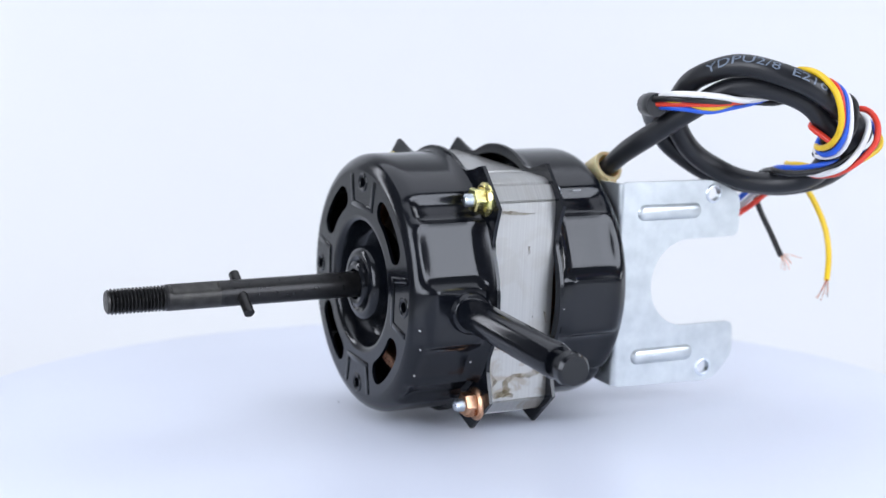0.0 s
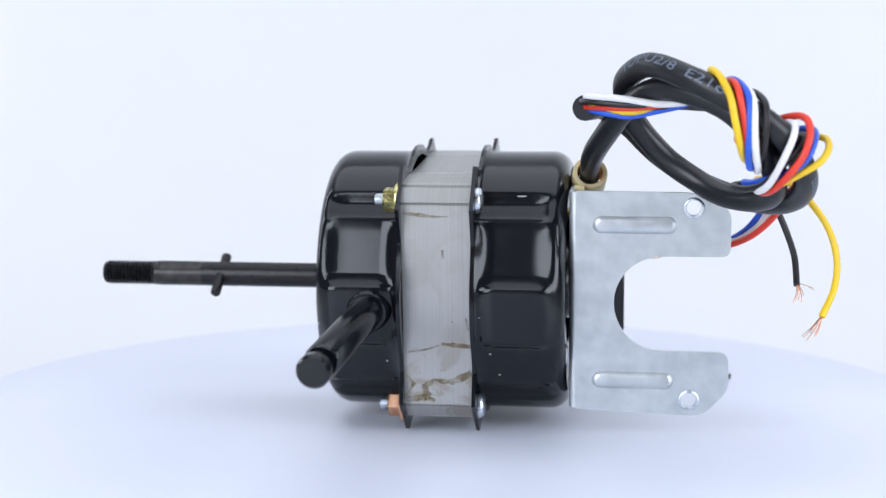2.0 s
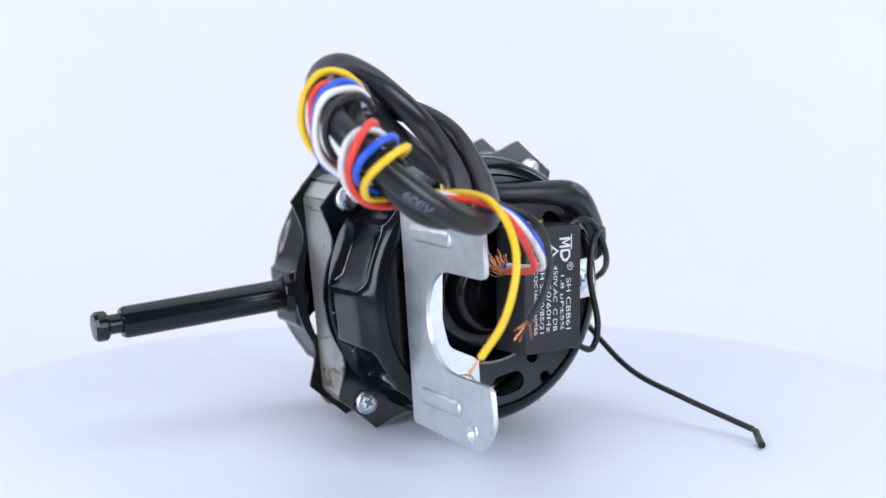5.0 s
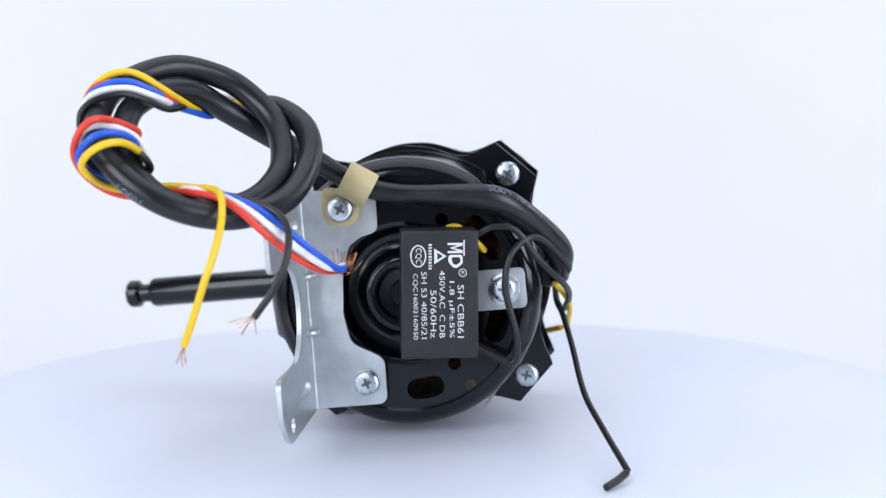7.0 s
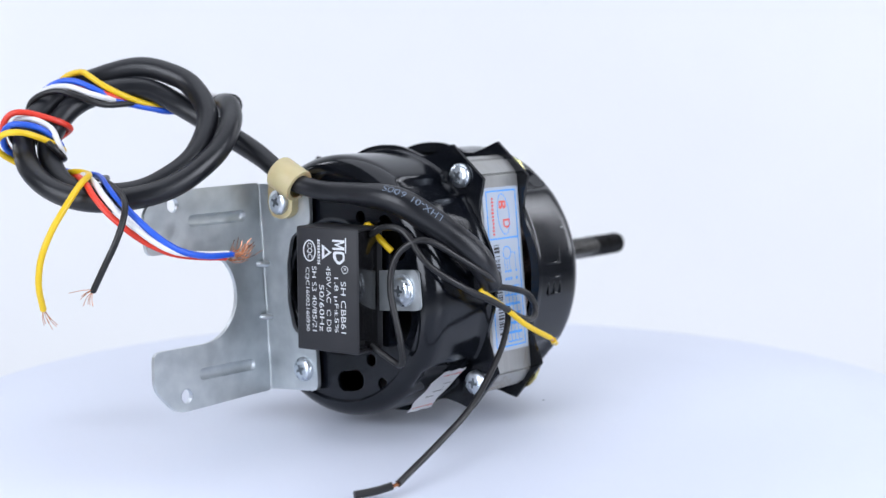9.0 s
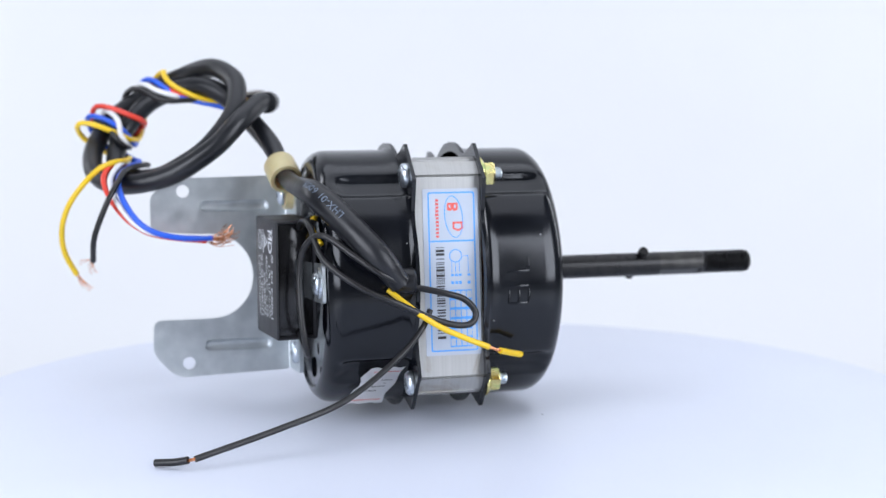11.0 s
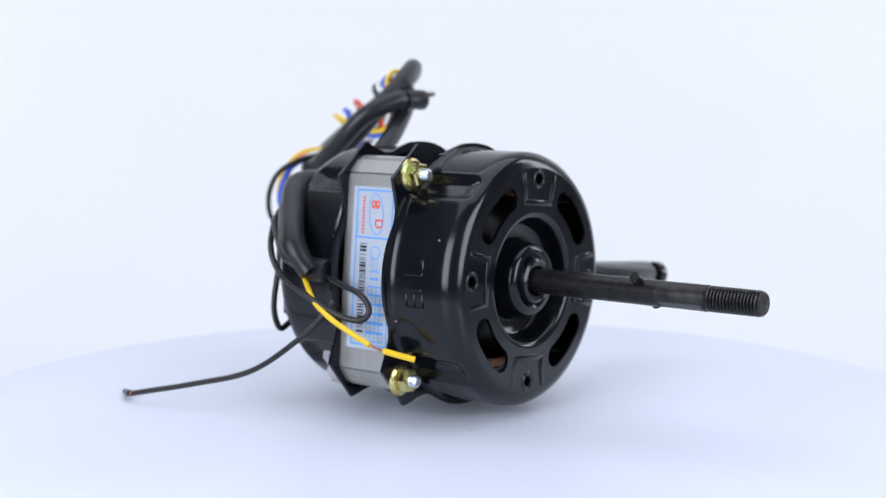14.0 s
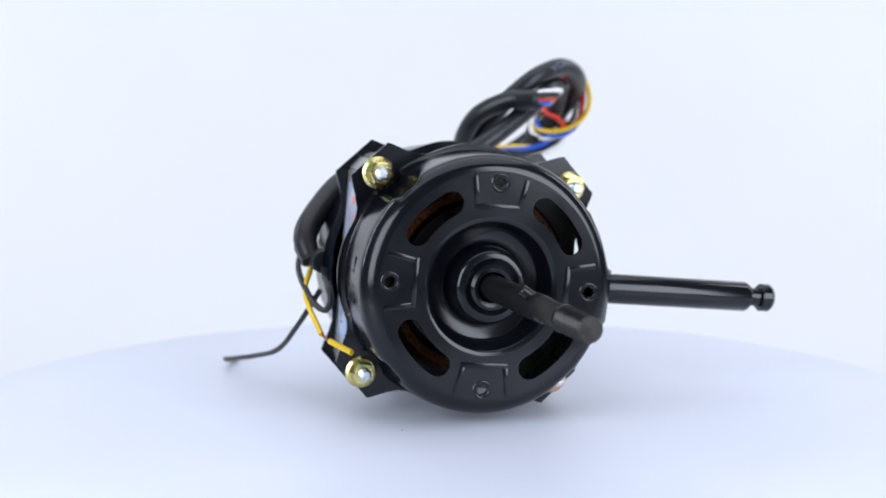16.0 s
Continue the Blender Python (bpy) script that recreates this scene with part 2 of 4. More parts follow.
# ---- the setting ----
def sweep():
    """White paper sweep: floor, curve and back, and the tent's sides behind the camera."""
    bm = bmesh.new()
    prof = [(-3.0, -0.35), (1.2, -0.35)]
    prof += [(1.2 + 0.8 * math.sin(a), 0.45 - 0.8 * math.cos(a)) for a in [math.pi / 2 * k / 12 for k in range(1, 13)]]
    prof += [(2.0, 3.0)]
    lines = [[bm.verts.new((x, y, z)) for x in (-4, -2, 0, 2, 4)] for y, z in prof]
    for a, b in zip(lines, lines[1:]):
        for i in range(4):
            bm.faces.new((a[i], a[i + 1], b[i + 1], b[i]))
    bm.transform(Matrix.Scale(1 / MM, 4))
    return tagged(part("backdrop", bm, SWEEP_WHITE), "seamless white paper sweep behind the turntable", "backdrop", kind="structure")


def turntable():
    t = new("turntable")
    tagged(t, "round matt white rotating display turntable", "turntable")
    top = lathe([(-14, 0), (-14, 168), (-13, 171), (-11, 172), (-2.0, 172), (-0.6, 171.5), (0, 170.3), (0, 120), (0, 60), (0, 0)], 160, "Z")
    part("disc", top, TABLE_WHITE, t)
    base = lathe([(-340, 0), (-340, 120), (-332, 122), (-20, 122), (-14.5, 118), (-14.5, 0)], 96, "Z")
    part("base", base, TABLE_WHITE, t, "white cylindrical plinth")
    speck = lathe([(0.02, 0.36), (0.15, 0.25), (0.2, 0.0001)], 9, "Z")
    at = Matrix.Rotation(radians(TURN_START), 4, "Z") @ Vector((28.6, -21.2, 0))
    part("dust_speck", moved(speck, Matrix.Translation(at)), GREY_PRINT, t, "tiny dark dust speck")
    return t


sweep()
table = turntable()


# ---- the motor ----
motor = new("electric_fan_motor")
tagged(motor, "black enamelled fan motor with coiled cable on a white turntable", "electric motor")
motor.matrix_world = pose(0, 0, LIFT, 0, 0, TURN_START)

R_WALL = 41.3


def flange_radius(f, lug=51.5):
    """The flange's outline: a circle with four chamfered lugs."""
    d = abs((math.degrees(f) % 90) - 45)
    if d < 9.0:
        return lug * math.cos(radians(9.0)) / math.cos(radians(d))
    pts = [(9.0, lug), (13.5, 46.6), (17.5, 43.6), (22, 42.4), (28, 42.8), (36, 43.4), (45, 43.5)]
    for (a, ra), (b, rb) in zip(pts, pts[1:]):
        if d <= b:
            return ra + (rb - ra) * (d - a) / (b - a)
    return 43.5


def wall_radius(front):
    def r_of(x, f, r):
        """Shallow pressed panels on the arm's side of the cup, dents beside the bolts."""
        if r < R_WALL - 4.6:
            return r
        deg = (math.degrees(f) + 180) % 360 - 180
        depth = abs(x - (6 if front else -17))
        along = smoothstep(1.5, 3.5, depth) * (1 - smoothstep(20.0, 24.5, depth))
        pad = smoothstep(-16.5, -14, deg) * (1 - smoothstep(8.5, 11, deg))
        flat = 42.3 / math.cos(radians(deg + 2.5)) if abs(deg) < 30 else r
        panel = max(smoothstep(11, 14, deg) * (1 - smoothstep(35, 38, deg)), smoothstep(-38, -35, deg) * (1 - smoothstep(-19, -16.5, deg)))
        middle, half = (24.5, 12.5) if deg > 0 else (-27.5, 9.5)
        sunk = (R_WALL - 0.9) * math.cos(radians(half)) / math.cos(radians(deg - middle)) if panel > 0 else r
        out = r + (pad * (flat - R_WALL) + panel * (sunk - R_WALL)) * along
        near = abs((math.degrees(f) % 90) - 45)
        channel = (1 - smoothstep(3.5, 8, near)) * (1 - smoothstep(19, 24.5, depth))
        return out - 2.3 * channel
    return r_of


def cup_wall(front):
    s, x0 = (1, 6) if front else (-1, -17)
    out = [(0, R_WALL + 1.2), (0.8, R_WALL + 0.5), (1.8, R_WALL), (4, R_WALL), (6, R_WALL), (8, R_WALL), (10.5, R_WALL), (13, R_WALL), (16, R_WALL),
           (18.5, R_WALL), (20.6, R_WALL), (22.0, R_WALL - 0.25), (23.4, R_WALL - 0.9), (24.6, R_WALL - 1.9), (25.4, R_WALL - 3.0), (25.85, R_WALL - 4.1), (26.0, R_WALL - 5.0)]
    k = 1.0 if front else 1.04
    prof = [(x0 + s * a * k, r) for a, r in out]
    inner = [(x0 + s * (a * k - (0.8 if a > 20 else 0)), r - 0.8) for a, r in reversed(out)]
    bm = lathe(prof + inner + [prof[0]], 240, "X", wall_radius(front))
    for f in [f for f in bm.faces if len(f.verts) > 6]:
        bm.faces.remove(f)
    return bm


def flange(front):
    x0 = 5 if front else -17.2
    n = 240
    outline = [(flange_radius(2 * math.pi * i / n) * math.cos(2 * math.pi * i / n), flange_radius(2 * math.pi * i / n) * math.sin(2 * math.pi * i / n)) for i in range(n)]
    holes = [circle(0, 0, 40.4, 120)]
    bolts = [circle(33 * a, 33 * b, 2.3, 14) for a in (-1, 1) for b in (-1, 1)]
    # bolts sit inside the lugs only where these are solid
    return plate(outline, [holes[0]] + bolts, 1.2, lambda u, v, w: (x0 + w - 0.1, u, v))


def kidney(r0, r1, a0, a1, n=14):
    """A slot along an arc, with rounded ends."""
    rm, h = (r0 + r1) / 2, (r1 - r0) / 2
    pts = [(r1, a0 + (a1 - a0) * i / n) for i in range(n + 1)]
    out = [(r * math.cos(radians(a)), r * math.sin(radians(a))) for r, a in pts]
    ce = (rm * math.cos(radians(a1)), rm * math.sin(radians(a1)))
    out += [(ce[0] + h * math.cos(radians(a1 + 180 * k / 8)), ce[1] + h * math.sin(radians(a1 + 180 * k / 8))) for k in range(1, 8)]
    out += [(r0 * math.cos(radians(a1 - (a1 - a0) * i / n)), r0 * math.sin(radians(a1 - (a1 - a0) * i / n))) for i in range(n + 1)]
    cs = (rm * math.cos(radians(a0)), rm * math.sin(radians(a0)))
    out += [(cs[0] + h * math.cos(radians(a0 + 180 + 180 * k / 8)), cs[1] + h * math.sin(radians(a0 + 180 + 180 * k / 8))) for k in range(1, 8)]
    return out


def face_plate(front):
    x0 = 31 if front else -43.2
    holes = [circle(0, 0, 22.0, 72)]
    if front:
        holes += [kidney(25.6, 33.2, a - 14, a + 14) for a in (45, 135, 225, 315)]
        holes += [circle(32.7 * math.cos(radians(a)), 32.7 * math.sin(radians(a)), 1.7, 14) for a in (0, 90, 180, 270)]
    else:
        holes += [kidney(26.5, 33, a - 5, a + 5) for a in (263, 203)]
        holes += [kidney(27, 33, a - 9, a + 9) for a in (150, 30, 330)]
        holes += [circle(y, z, 2.0, 14) for y, z in ((-13.1, -22.7), (-17.3, -30), (-13.5, 21.5), (13.4, -25.3), (15.6, 28), (-30, -0.8))]
    return plate(circle(0, 0, R_WALL - 5.0, 120), holes, 1.1, lambda u, v, w: (x0 + w - 0.1, u, v))


def hub(front):
    """The recessed ring and the bearing boss in the middle of an end face."""
    if front:
        prof = [(31.98, 22.0), (31.9, 21.2), (31.5, 20.4), (30.6, 19.9), (28, 19.4), (24.5, 18.6), (23.6, 17.5), (23.6, 13.4), (24.4, 12.6), (30.5, 11.9), (32.0, 11.3),
                (32.6, 10.2), (32.6, 9.0), (32.0, 8.3), (31.6, 7.6), (33.4, 7.2), (34.0, 6.2), (33.8, 5.0), (32.8, 4.6), (30, 4.5)]
    else:
        prof = [(-43.28, 22.0), (-43.2, 21.2), (-42.8, 20.4), (-42.0, 20.0), (-40, 19.6), (-38.2, 18.8), (-37.6, 17.6), (-37.6, 14.0), (-38.4, 13.0), (-43.2, 12.2), (-44.2, 11.4),
                (-44.5, 10.0), (-44.0, 8.4), (-42.8, 7.6), (-42.6, 4.6), (-43.4, 4.0), (-43.4, 0)]
    bm = lathe(prof, 96)
    for f in [f for f in bm.faces if len(f.verts) > 6]:
        bm.faces.remove(f)
    return bm


def end_cover(front):
    name = "front_cover" if front else "rear_cover"
    cover = part(name, cup_wall(front), BLACK, motor, "glossy black pressed steel end cup", BODY, 50)
    part("flange", flange(front), BLACK, cover, "", BODY, 25)
    part("end_face", face_plate(front), BLACK, cover, "", BODY, 30)
    part("bearing_hub", hub(front), BLACK, cover, "", BODY, 40)
    return cover


front_cover = end_cover(True)
rear_cover = end_cover(False)

# stator: square stack with chamfered corners
corner = [(37.5, 31.0), (36.7, 31.35), (37.2, 31.8), (33.9, 35.8), (32.5, 34.7), (32.6, 36.5), (30.2, 37.4), (17.8, 37.4), (17.0, 35.8), (16.2, 37.4)]
stack_outline = corner + [(-u + 0.1, v) for u, v in reversed(corner)] + [(-u + 0.1, -v) for u, v in corner] + [(u, -v) for u, v in reversed(corner)]
stator = part("stator_core", plate(stack_outline, [circle(0, 0, 26, 48)], 21.6, lambda u, v, w: (-16.6 + w, u, v)), LAMINATION, motor,
              "bare grey laminated steel stack with brown varnish stains", BODY, 30)
for x, s in ((5.2, 1), (-16.8, -1)):
    part("winding", lathe([(x, 31), (x + s * 6, 31.6), (x + s * 11, 31.0), (x + s * 14, 29.5), (x + s * 13, 27), (x + s * 6, 25.5), (x, 25.5)], 72), WINDING, stator, "reddish enamelled copper winding", BODY)
part("rotor", lathe([(-28, 0), (-28, 18), (-26, 24.5), (15, 24.5), (17, 18), (17, 0)], 48), BLACK_STEEL, motor, "", BODY)


def flange_nut(x, y, z, mat, bolt_label):
    n = part("flange_nut", merge(lathe([(x, 0), (x, 5.3), (x + 0.7, 5.2), (x + 1.4, 4.3), (x + 1.5, 0)], 32),
                                 moved(lathe([(1.2, 0), (1.2, 3.9), (4.2, 4.0), (4.8, 3.5), (4.8, 0)], 6), Matrix.Translation((x, 0, 0)))),
             mat, motor, bolt_label, BODY @ Matrix.Translation((0, y, z)), 25)
    prof = [(4.7, 0), (4.7, 2.0)]
    for k in range(5):
        prof += [(5.1 + k * 0.45, 2.05), (5.3 + k * 0.45, 1.75)]
    prof += [(7.3, 1.7), (7.6, 1.3), (7.6, 0)]
    part("bolt_end", moved(lathe(prof, 20), Matrix.Translation((x, 0, 0))), BRIGHT, n, "bright zinc bolt thread", BODY @ Matrix.Translation((0, y, z)), 25)


def pan_head(x, y, z, r, parent, m, s=-1, label="zinc cross-head screw", turn=20):
    """A pan-head screw facing along s, its cross recess only shown by a darker cross on top."""
    bm = lathe([(0, r), (0.6, r), (1.2, r * 0.96), (1.7, r * 0.82), (1.95, r * 0.55), (2.0, 0.0001)], 28)
    ob = part("screw", moved(bm, Matrix.Translation((x, y, z)) @ Matrix.Diagonal((s, 1, 1, 1))), BRIGHT, parent, label, m, 50)
    # no hollow is cut: its shade is put into the colour of this cross
    cross = merge(box(0.5, r * 0.85, r * 0.2), box(0.5, r * 0.2, r * 0.85), moved(box(0.48, r * 0.42, r * 0.42), Matrix.Rotation(radians(45), 4, "X")))
    part("shade_cross", moved(cross, Matrix.Translation((x + s * 1.82, y, z)) @ Matrix.Rotation(radians(turn), 4, "X")), RECESS_SHADE, ob, "", m)
    return ob


for y, z, mat, lab in ((33, 31.8, YELLOW_ZINC, "yellow zinc hexagon flange nut"), (-33, 31.8, YELLOW_ZINC, "yellow zinc hexagon flange nut"),
                       (33, -32.6, COPPER_ZINC, "copper-coloured hexagon flange nut"), (-33, -33, YELLOW_ZINC, "yellow zinc hexagon flange nut")):
    flange_nut(5.9, y, z, mat, lab)
    pan_head(-17.4, y, z, 3.9, motor, BODY, turn=15 + 20 * (y > 0) + 31 * (z > 0))

# shaft with thread, flats and cross pin
prof = [(20, 4.05), (78.6, 4.05), (79, 4.05), (79.6, 4.05), (93.6, 4.05), (94.2, 4.05), (95, 4.05), (95.6, 3.75)]
for k in range(15):
    prof += [(96.2 + k * 1.1, 3.95), (96.75 + k * 1.1, 3.25)]
prof += [(112.6, 3.7), (113.2, 3.2), (113.4, 0.0001)]


def milled(x, f, rad):
    """Two flats near the threaded end."""
    if 79.3 < x < 94:
        return min(rad, 3.35 / max(abs(math.cos(f - 1.1)), 0.01))
    return rad


shaft_form = lathe(prof, 48, "X", milled)
for face in shaft_form.faces:
    along = face.calc_center_median().x
    face.material_index = 1 if 79.2 < along < 95.3 or along > 112.0 else 0
shaft = part("shaft", shaft_form, [BLACK_STEEL, WORN_STEEL], motor, "blackened steel shaft with threaded end", BODY, 25)
pin = lathe([(-8.9, 1.4), (-8.6, 1.65), (8.6, 1.65), (8.9, 1.4)], 18, "Y")
part("cross_pin", moved(pin, Matrix.Translation((72.3, 2.4, 0.3)) @ Matrix.Rotation(radians(-31), 4, "X")), BLACK_STEEL, shaft, "black steel cross pin", BODY)

# side arm
ARM = BODY @ Matrix.Translation((14.6, 40, -0.5)) @ Matrix.Rotation(radians(-2.2), 4, "Z") @ Matrix.Translation((0, -41, 0))
arm = part("side_arm", lathe([(38, 5.0), (97.2, 5.0), (98.4, 4.4), (98.4, 3.1), (102.8, 3.1), (102.8, 4.2), (103.4, 4.7), (106.0, 4.7), (107.0, 4.0), (107.1, 0.0001)], 32, "Y"),
           BLACK, motor, "black steel arm with a grooved end", ARM, 30)
part("collar", lathe([(39.6, 8.6), (40.6, 8.3), (41.6, 7.2), (42.6, 6.6), (44.8, 6.4), (45.6, 5.8), (45.8, 4.2)], 40, "Y"), BLACK, arm, "", ARM, 40)

# ---- bracket on the rear, of zinc-plated sheet ----
def stadium(x0, x1, zc, g, n=10):
    """The outline of a long rounded rib between x0 and x1."""
    out = [(x1 + 2.6 + g * math.cos(a), zc + g * math.sin(a)) for a in [math.pi / 2 + math.pi * i / n for i in range(n + 1)]]
    return out + [(x0 - 2.6 + g * math.cos(a), zc + g * math.sin(a)) for a in [-math.pi / 2 + math.pi * i / n for i in range(n + 1)]]


BRACKET_AT = BODY @ Matrix.Translation((-0.4, 29.9, 0)) @ Matrix.Rotation(radians(1.6), 4, "X") @ Matrix.Translation((0, -30.3, 0))    # bent slightly out of square
mouth = [(-72.4 + 14.4 * math.cos(a), 0.15 + 14.6 * math.sin(a)) for a in [math.pi / 2 - math.pi * k / 18 for k in range(19)]]
edge = rounded([(-46.5, 34.4), (-81, 34.0), (-92.4, 29.0), (-92.4, 14.8)] + mouth + [(-92.2, -14.5), (-92.8, -26), (-85.0, -34.4), (-46.5, -33.2)],
               [0.5, 12, 5, 3] + [0] * 19 + [3, 8, 8, 0.5])
bracket = part("bracket", plate(edge, [circle(-81.4, 29.5, 2.3, 20), circle(-80.8, -29.5, 2.3, 20), stadium(-51.5, -76.5, 24.2, 2.55), stadium(-51.5, -76, -23.7, 2.55)], 1.4, lambda u, v, w: (u, 29.6 + w, v)),
               ZINC, motor, "zinc-plated sheet steel mounting bracket with two prongs", BRACKET_AT, 30)
back = rounded([(29.0, 34), (6.6, 33), (6.8, 20.5), (12, 19.2), (16, 16.5), (18.3, 8.6), (19.2, -4), (17.5, -13), (7.6, -18.2), (7.7, -32.2), (29.0, -32.8)],
               [0.5, 3, 3, 3, 4, 6, 6, 5, 4, 3, 0.5])
part("foot_plate", plate(back, [], 1.4, lambda u, v, w: (-45.9 + w, u, v)), ZINC, bracket, "", BRACKET_AT, 30)
for zc, x0, x1 in ((24.2, -51.5, -76.5), (-23.7, -51.5, -76)):
    rib = bmesh.new()
    ring_list = []
    for g, h in ((0.5, 0.2), (1.1, 0.05), (1.6, -0.4), (1.9, -1.38), (2.56, -1.38), (2.6, 0.02), (2.3, 0.55), (1.8, 0.95), (1.0, 1.15)):
        ring_list.append([rib.verts.new((u, 31.0 + h, v)) for u, v in stadium(x0, x1, zc, g)])
    rib.faces.new(ring_list[0])
    for a, b in zip(ring_list, ring_list[1:]):
        for i in range(len(a)):
            j = (i + 1) % len(a)
            rib.faces.new((a[i], a[j], b[j], b[i]))
    rib.faces.new(ring_list[-1])
    part("stiffening_rib", rib, ZINC, bracket, "", BRACKET_AT, 60)
for xh, zh in ((-81.4, 29.5), (-80.8, -29.5)):
    part("hole_collar", open_ends(lathe([(29.5, 2.2), (30.9, 2.25), (31.5, 2.35), (31.6, 2.7), (31.3, 3.1), (30.9, 3.3)], 24, "Y")), BRIGHT, bracket, "", BRACKET_AT @ Matrix.Translation((xh, 0, zh)), 60)
bend = bmesh.new()
arc = [math.pi / 2 * k / 8 for k in range(9)]
prof = [(-46.5 + 2.0 * math.cos(a), 29 + 2.0 * math.sin(a)) for a in arc] + [(-46.5 + 0.6 * math.cos(a), 29 + 0.6 * math.sin(a)) for a in reversed(arc)]
rows_z = [[bend.verts.new((x, y, z)) for x, y in prof] for z in (-32.8, -12, 12, 34)]
for a, b in zip(rows_z, rows_z[1:]):
    for i in range(len(prof)):
        j = (i + 1) % len(prof)
        bend.faces.new((a[i], a[j], b[j], b[i]))
bend.faces.new(rows_z[0])
bend.faces.new(rows_z[-1])
part("bend", bend, ZINC, bracket, "", BRACKET_AT, 40)
for zc in (8.2, -9.0):
    gusset = bmesh.new()
    bmesh.ops.create_uvsphere(gusset, u_segments=14, v_segments=8, radius=1.0, matrix=Matrix.Translation((-47.3, 28.3, zc)) @ Matrix.Rotation(radians(-45), 4, "Z") @ Matrix.Diagonal((2.6, 1.1, 1.1, 1)))
    part("gusset", gusset, ZINC, bracket, "", BRACKET_AT, 60)
pan_head(-45.9, 13.4, -25.4, 3.9, bracket, BRACKET_AT, turn=70)

# ---- capacitor ----
CAP = pose(-52.6, -4.9, 16.4, 0, 0, 9.0)
case = box(13.4, 22.6, 37.6, (0, 0, 0), 0.6, 3)
end_face = min(case.faces, key=lambda f: f.calc_center_median().y)
bmesh.ops.inset_region(case, faces=[end_face], thickness=0.7, depth=0)
for v in end_face.verts:
    v.co.y += 1.6
capacitor = part("capacitor", case, CASE, motor, "black plastic box capacitor with white print", CAP, 35)
part("epoxy_fill", box(11.0, 0.5, 35.2, (0, -9.75, 0), 0.2, 2), EPOXY, capacitor, "glossy black potting resin", CAP, 35)
strap = plate(rounded([(-37, 5.2), (-20, 5.2), (-20, -7), (-37, -7)], [2, 0, 0, 2]), [], 1.0, lambda u, v, w: (-45.2 + w, u, v))
part("mounting_strap", strap, ZINC, capacitor, "zinc-plated strap", BODY, 30)
pan_head(-45.3, -30.4, -0.9, 3.9, motor, BODY, turn=10)
part("washer", lathe([(-45.2, 4.9), (-45.9, 4.8), (-46.1, 4.3), (-46.1, 0.1)], 28), BRIGHT, motor, "", BODY @ Matrix.Translation((0, -30.4, -0.9)))

# ---- cable ----
NORMAL = Vector((0.5285, 0.4414, -0.7252))
U_AXIS = Vector((0, 0, 1)).cross(NORMAL).normalized()
V_AXIS = NORMAL.cross(U_AXIS)
COIL = NORMAL * -65.275 + Vector((1.2, 2.0, -0.6))


def coil(u, v, w=0.0):
    """A point of the coil's plane; w off it."""
    return COIL + U_AXIS * u + V_AXIS * v + NORMAL * w


def tube_frames(points, per=10):
    path = spline(points, per)
    out, s, side = [], 0.0, None
    for i, p in enumerate(path):
        t = (path[min(i + 1, len(path) - 1)] - path[max(i - 1, 0)]).normalized()
        side = t.orthogonal().normalized() if side is None else (side - t * side.dot(t)).normalized()
        if i:
            s += (p - path[i - 1]).length
        out.append((s, p, t, side))
    return out


def text_mesh(body, size=1.0):
    """Flat text as a bmesh in the built-in font, width and height from zero."""
    cu = bpy.data.curves.new("tmp_text", "FONT")
    cu.body, cu.size, cu.resolution_u = body, size, 3
    ob = bpy.data.objects.new("tmp_text", cu)
    scene.collection.objects.link(ob)
    bpy.context.view_layer.update()
    me = bpy.data.meshes.new_from_object(ob.evaluated_get(bpy.context.evaluated_depsgraph_get()))
    bm = bmesh.new()
    bm.from_mesh(me)
    bpy.data.objects.remove(ob)
    bpy.data.curves.remove(cu)
    bpy.data.meshes.remove(me)
    xs, ys = [v.co.x for v in bm.verts], [v.co.y for v in bm.verts]
    for v in bm.verts:
        v.co.x, v.co.y = v.co.x - min(xs), v.co.y - min(ys)
    return bm, max(xs) - min(xs), max(ys) - min(ys)


def print_on_tube(body, points, r, start, towards, height, parent, name, flip=False, stretch=1.0):
    """Text bent along a cable: start in mm along it, on the side that faces towards."""
    frames = tube_frames(points)
    bm, w, h = text_mesh(body)
    k = height / h
    bmesh.ops.subdivide_edges(bm, edges=[e for e in bm.edges if e.calc_length() > 0.2], cuts=2)
    for v in bm.verts:
        s = start + (-1 if flip else 1) * v.co.x * k * stretch
        i = min(range(len(frames)), key=lambda j: abs(frames[j][0] - s))
        s0, p, t, _ = frames[i]
        d = Vector(towards)
        d = (d - t * d.dot(t)).normalized()
        e = d.cross(t) * (-1 if flip else 1)
        a = (v.co.y * k - height / 2) / r
        v.co = p + t * (s - s0) + (r + 0.06) * (d * math.cos(a) + e * math.sin(a))
    part(name, bm, GREY_PRINT, parent, "faint grey printed lettering", smooth=0)


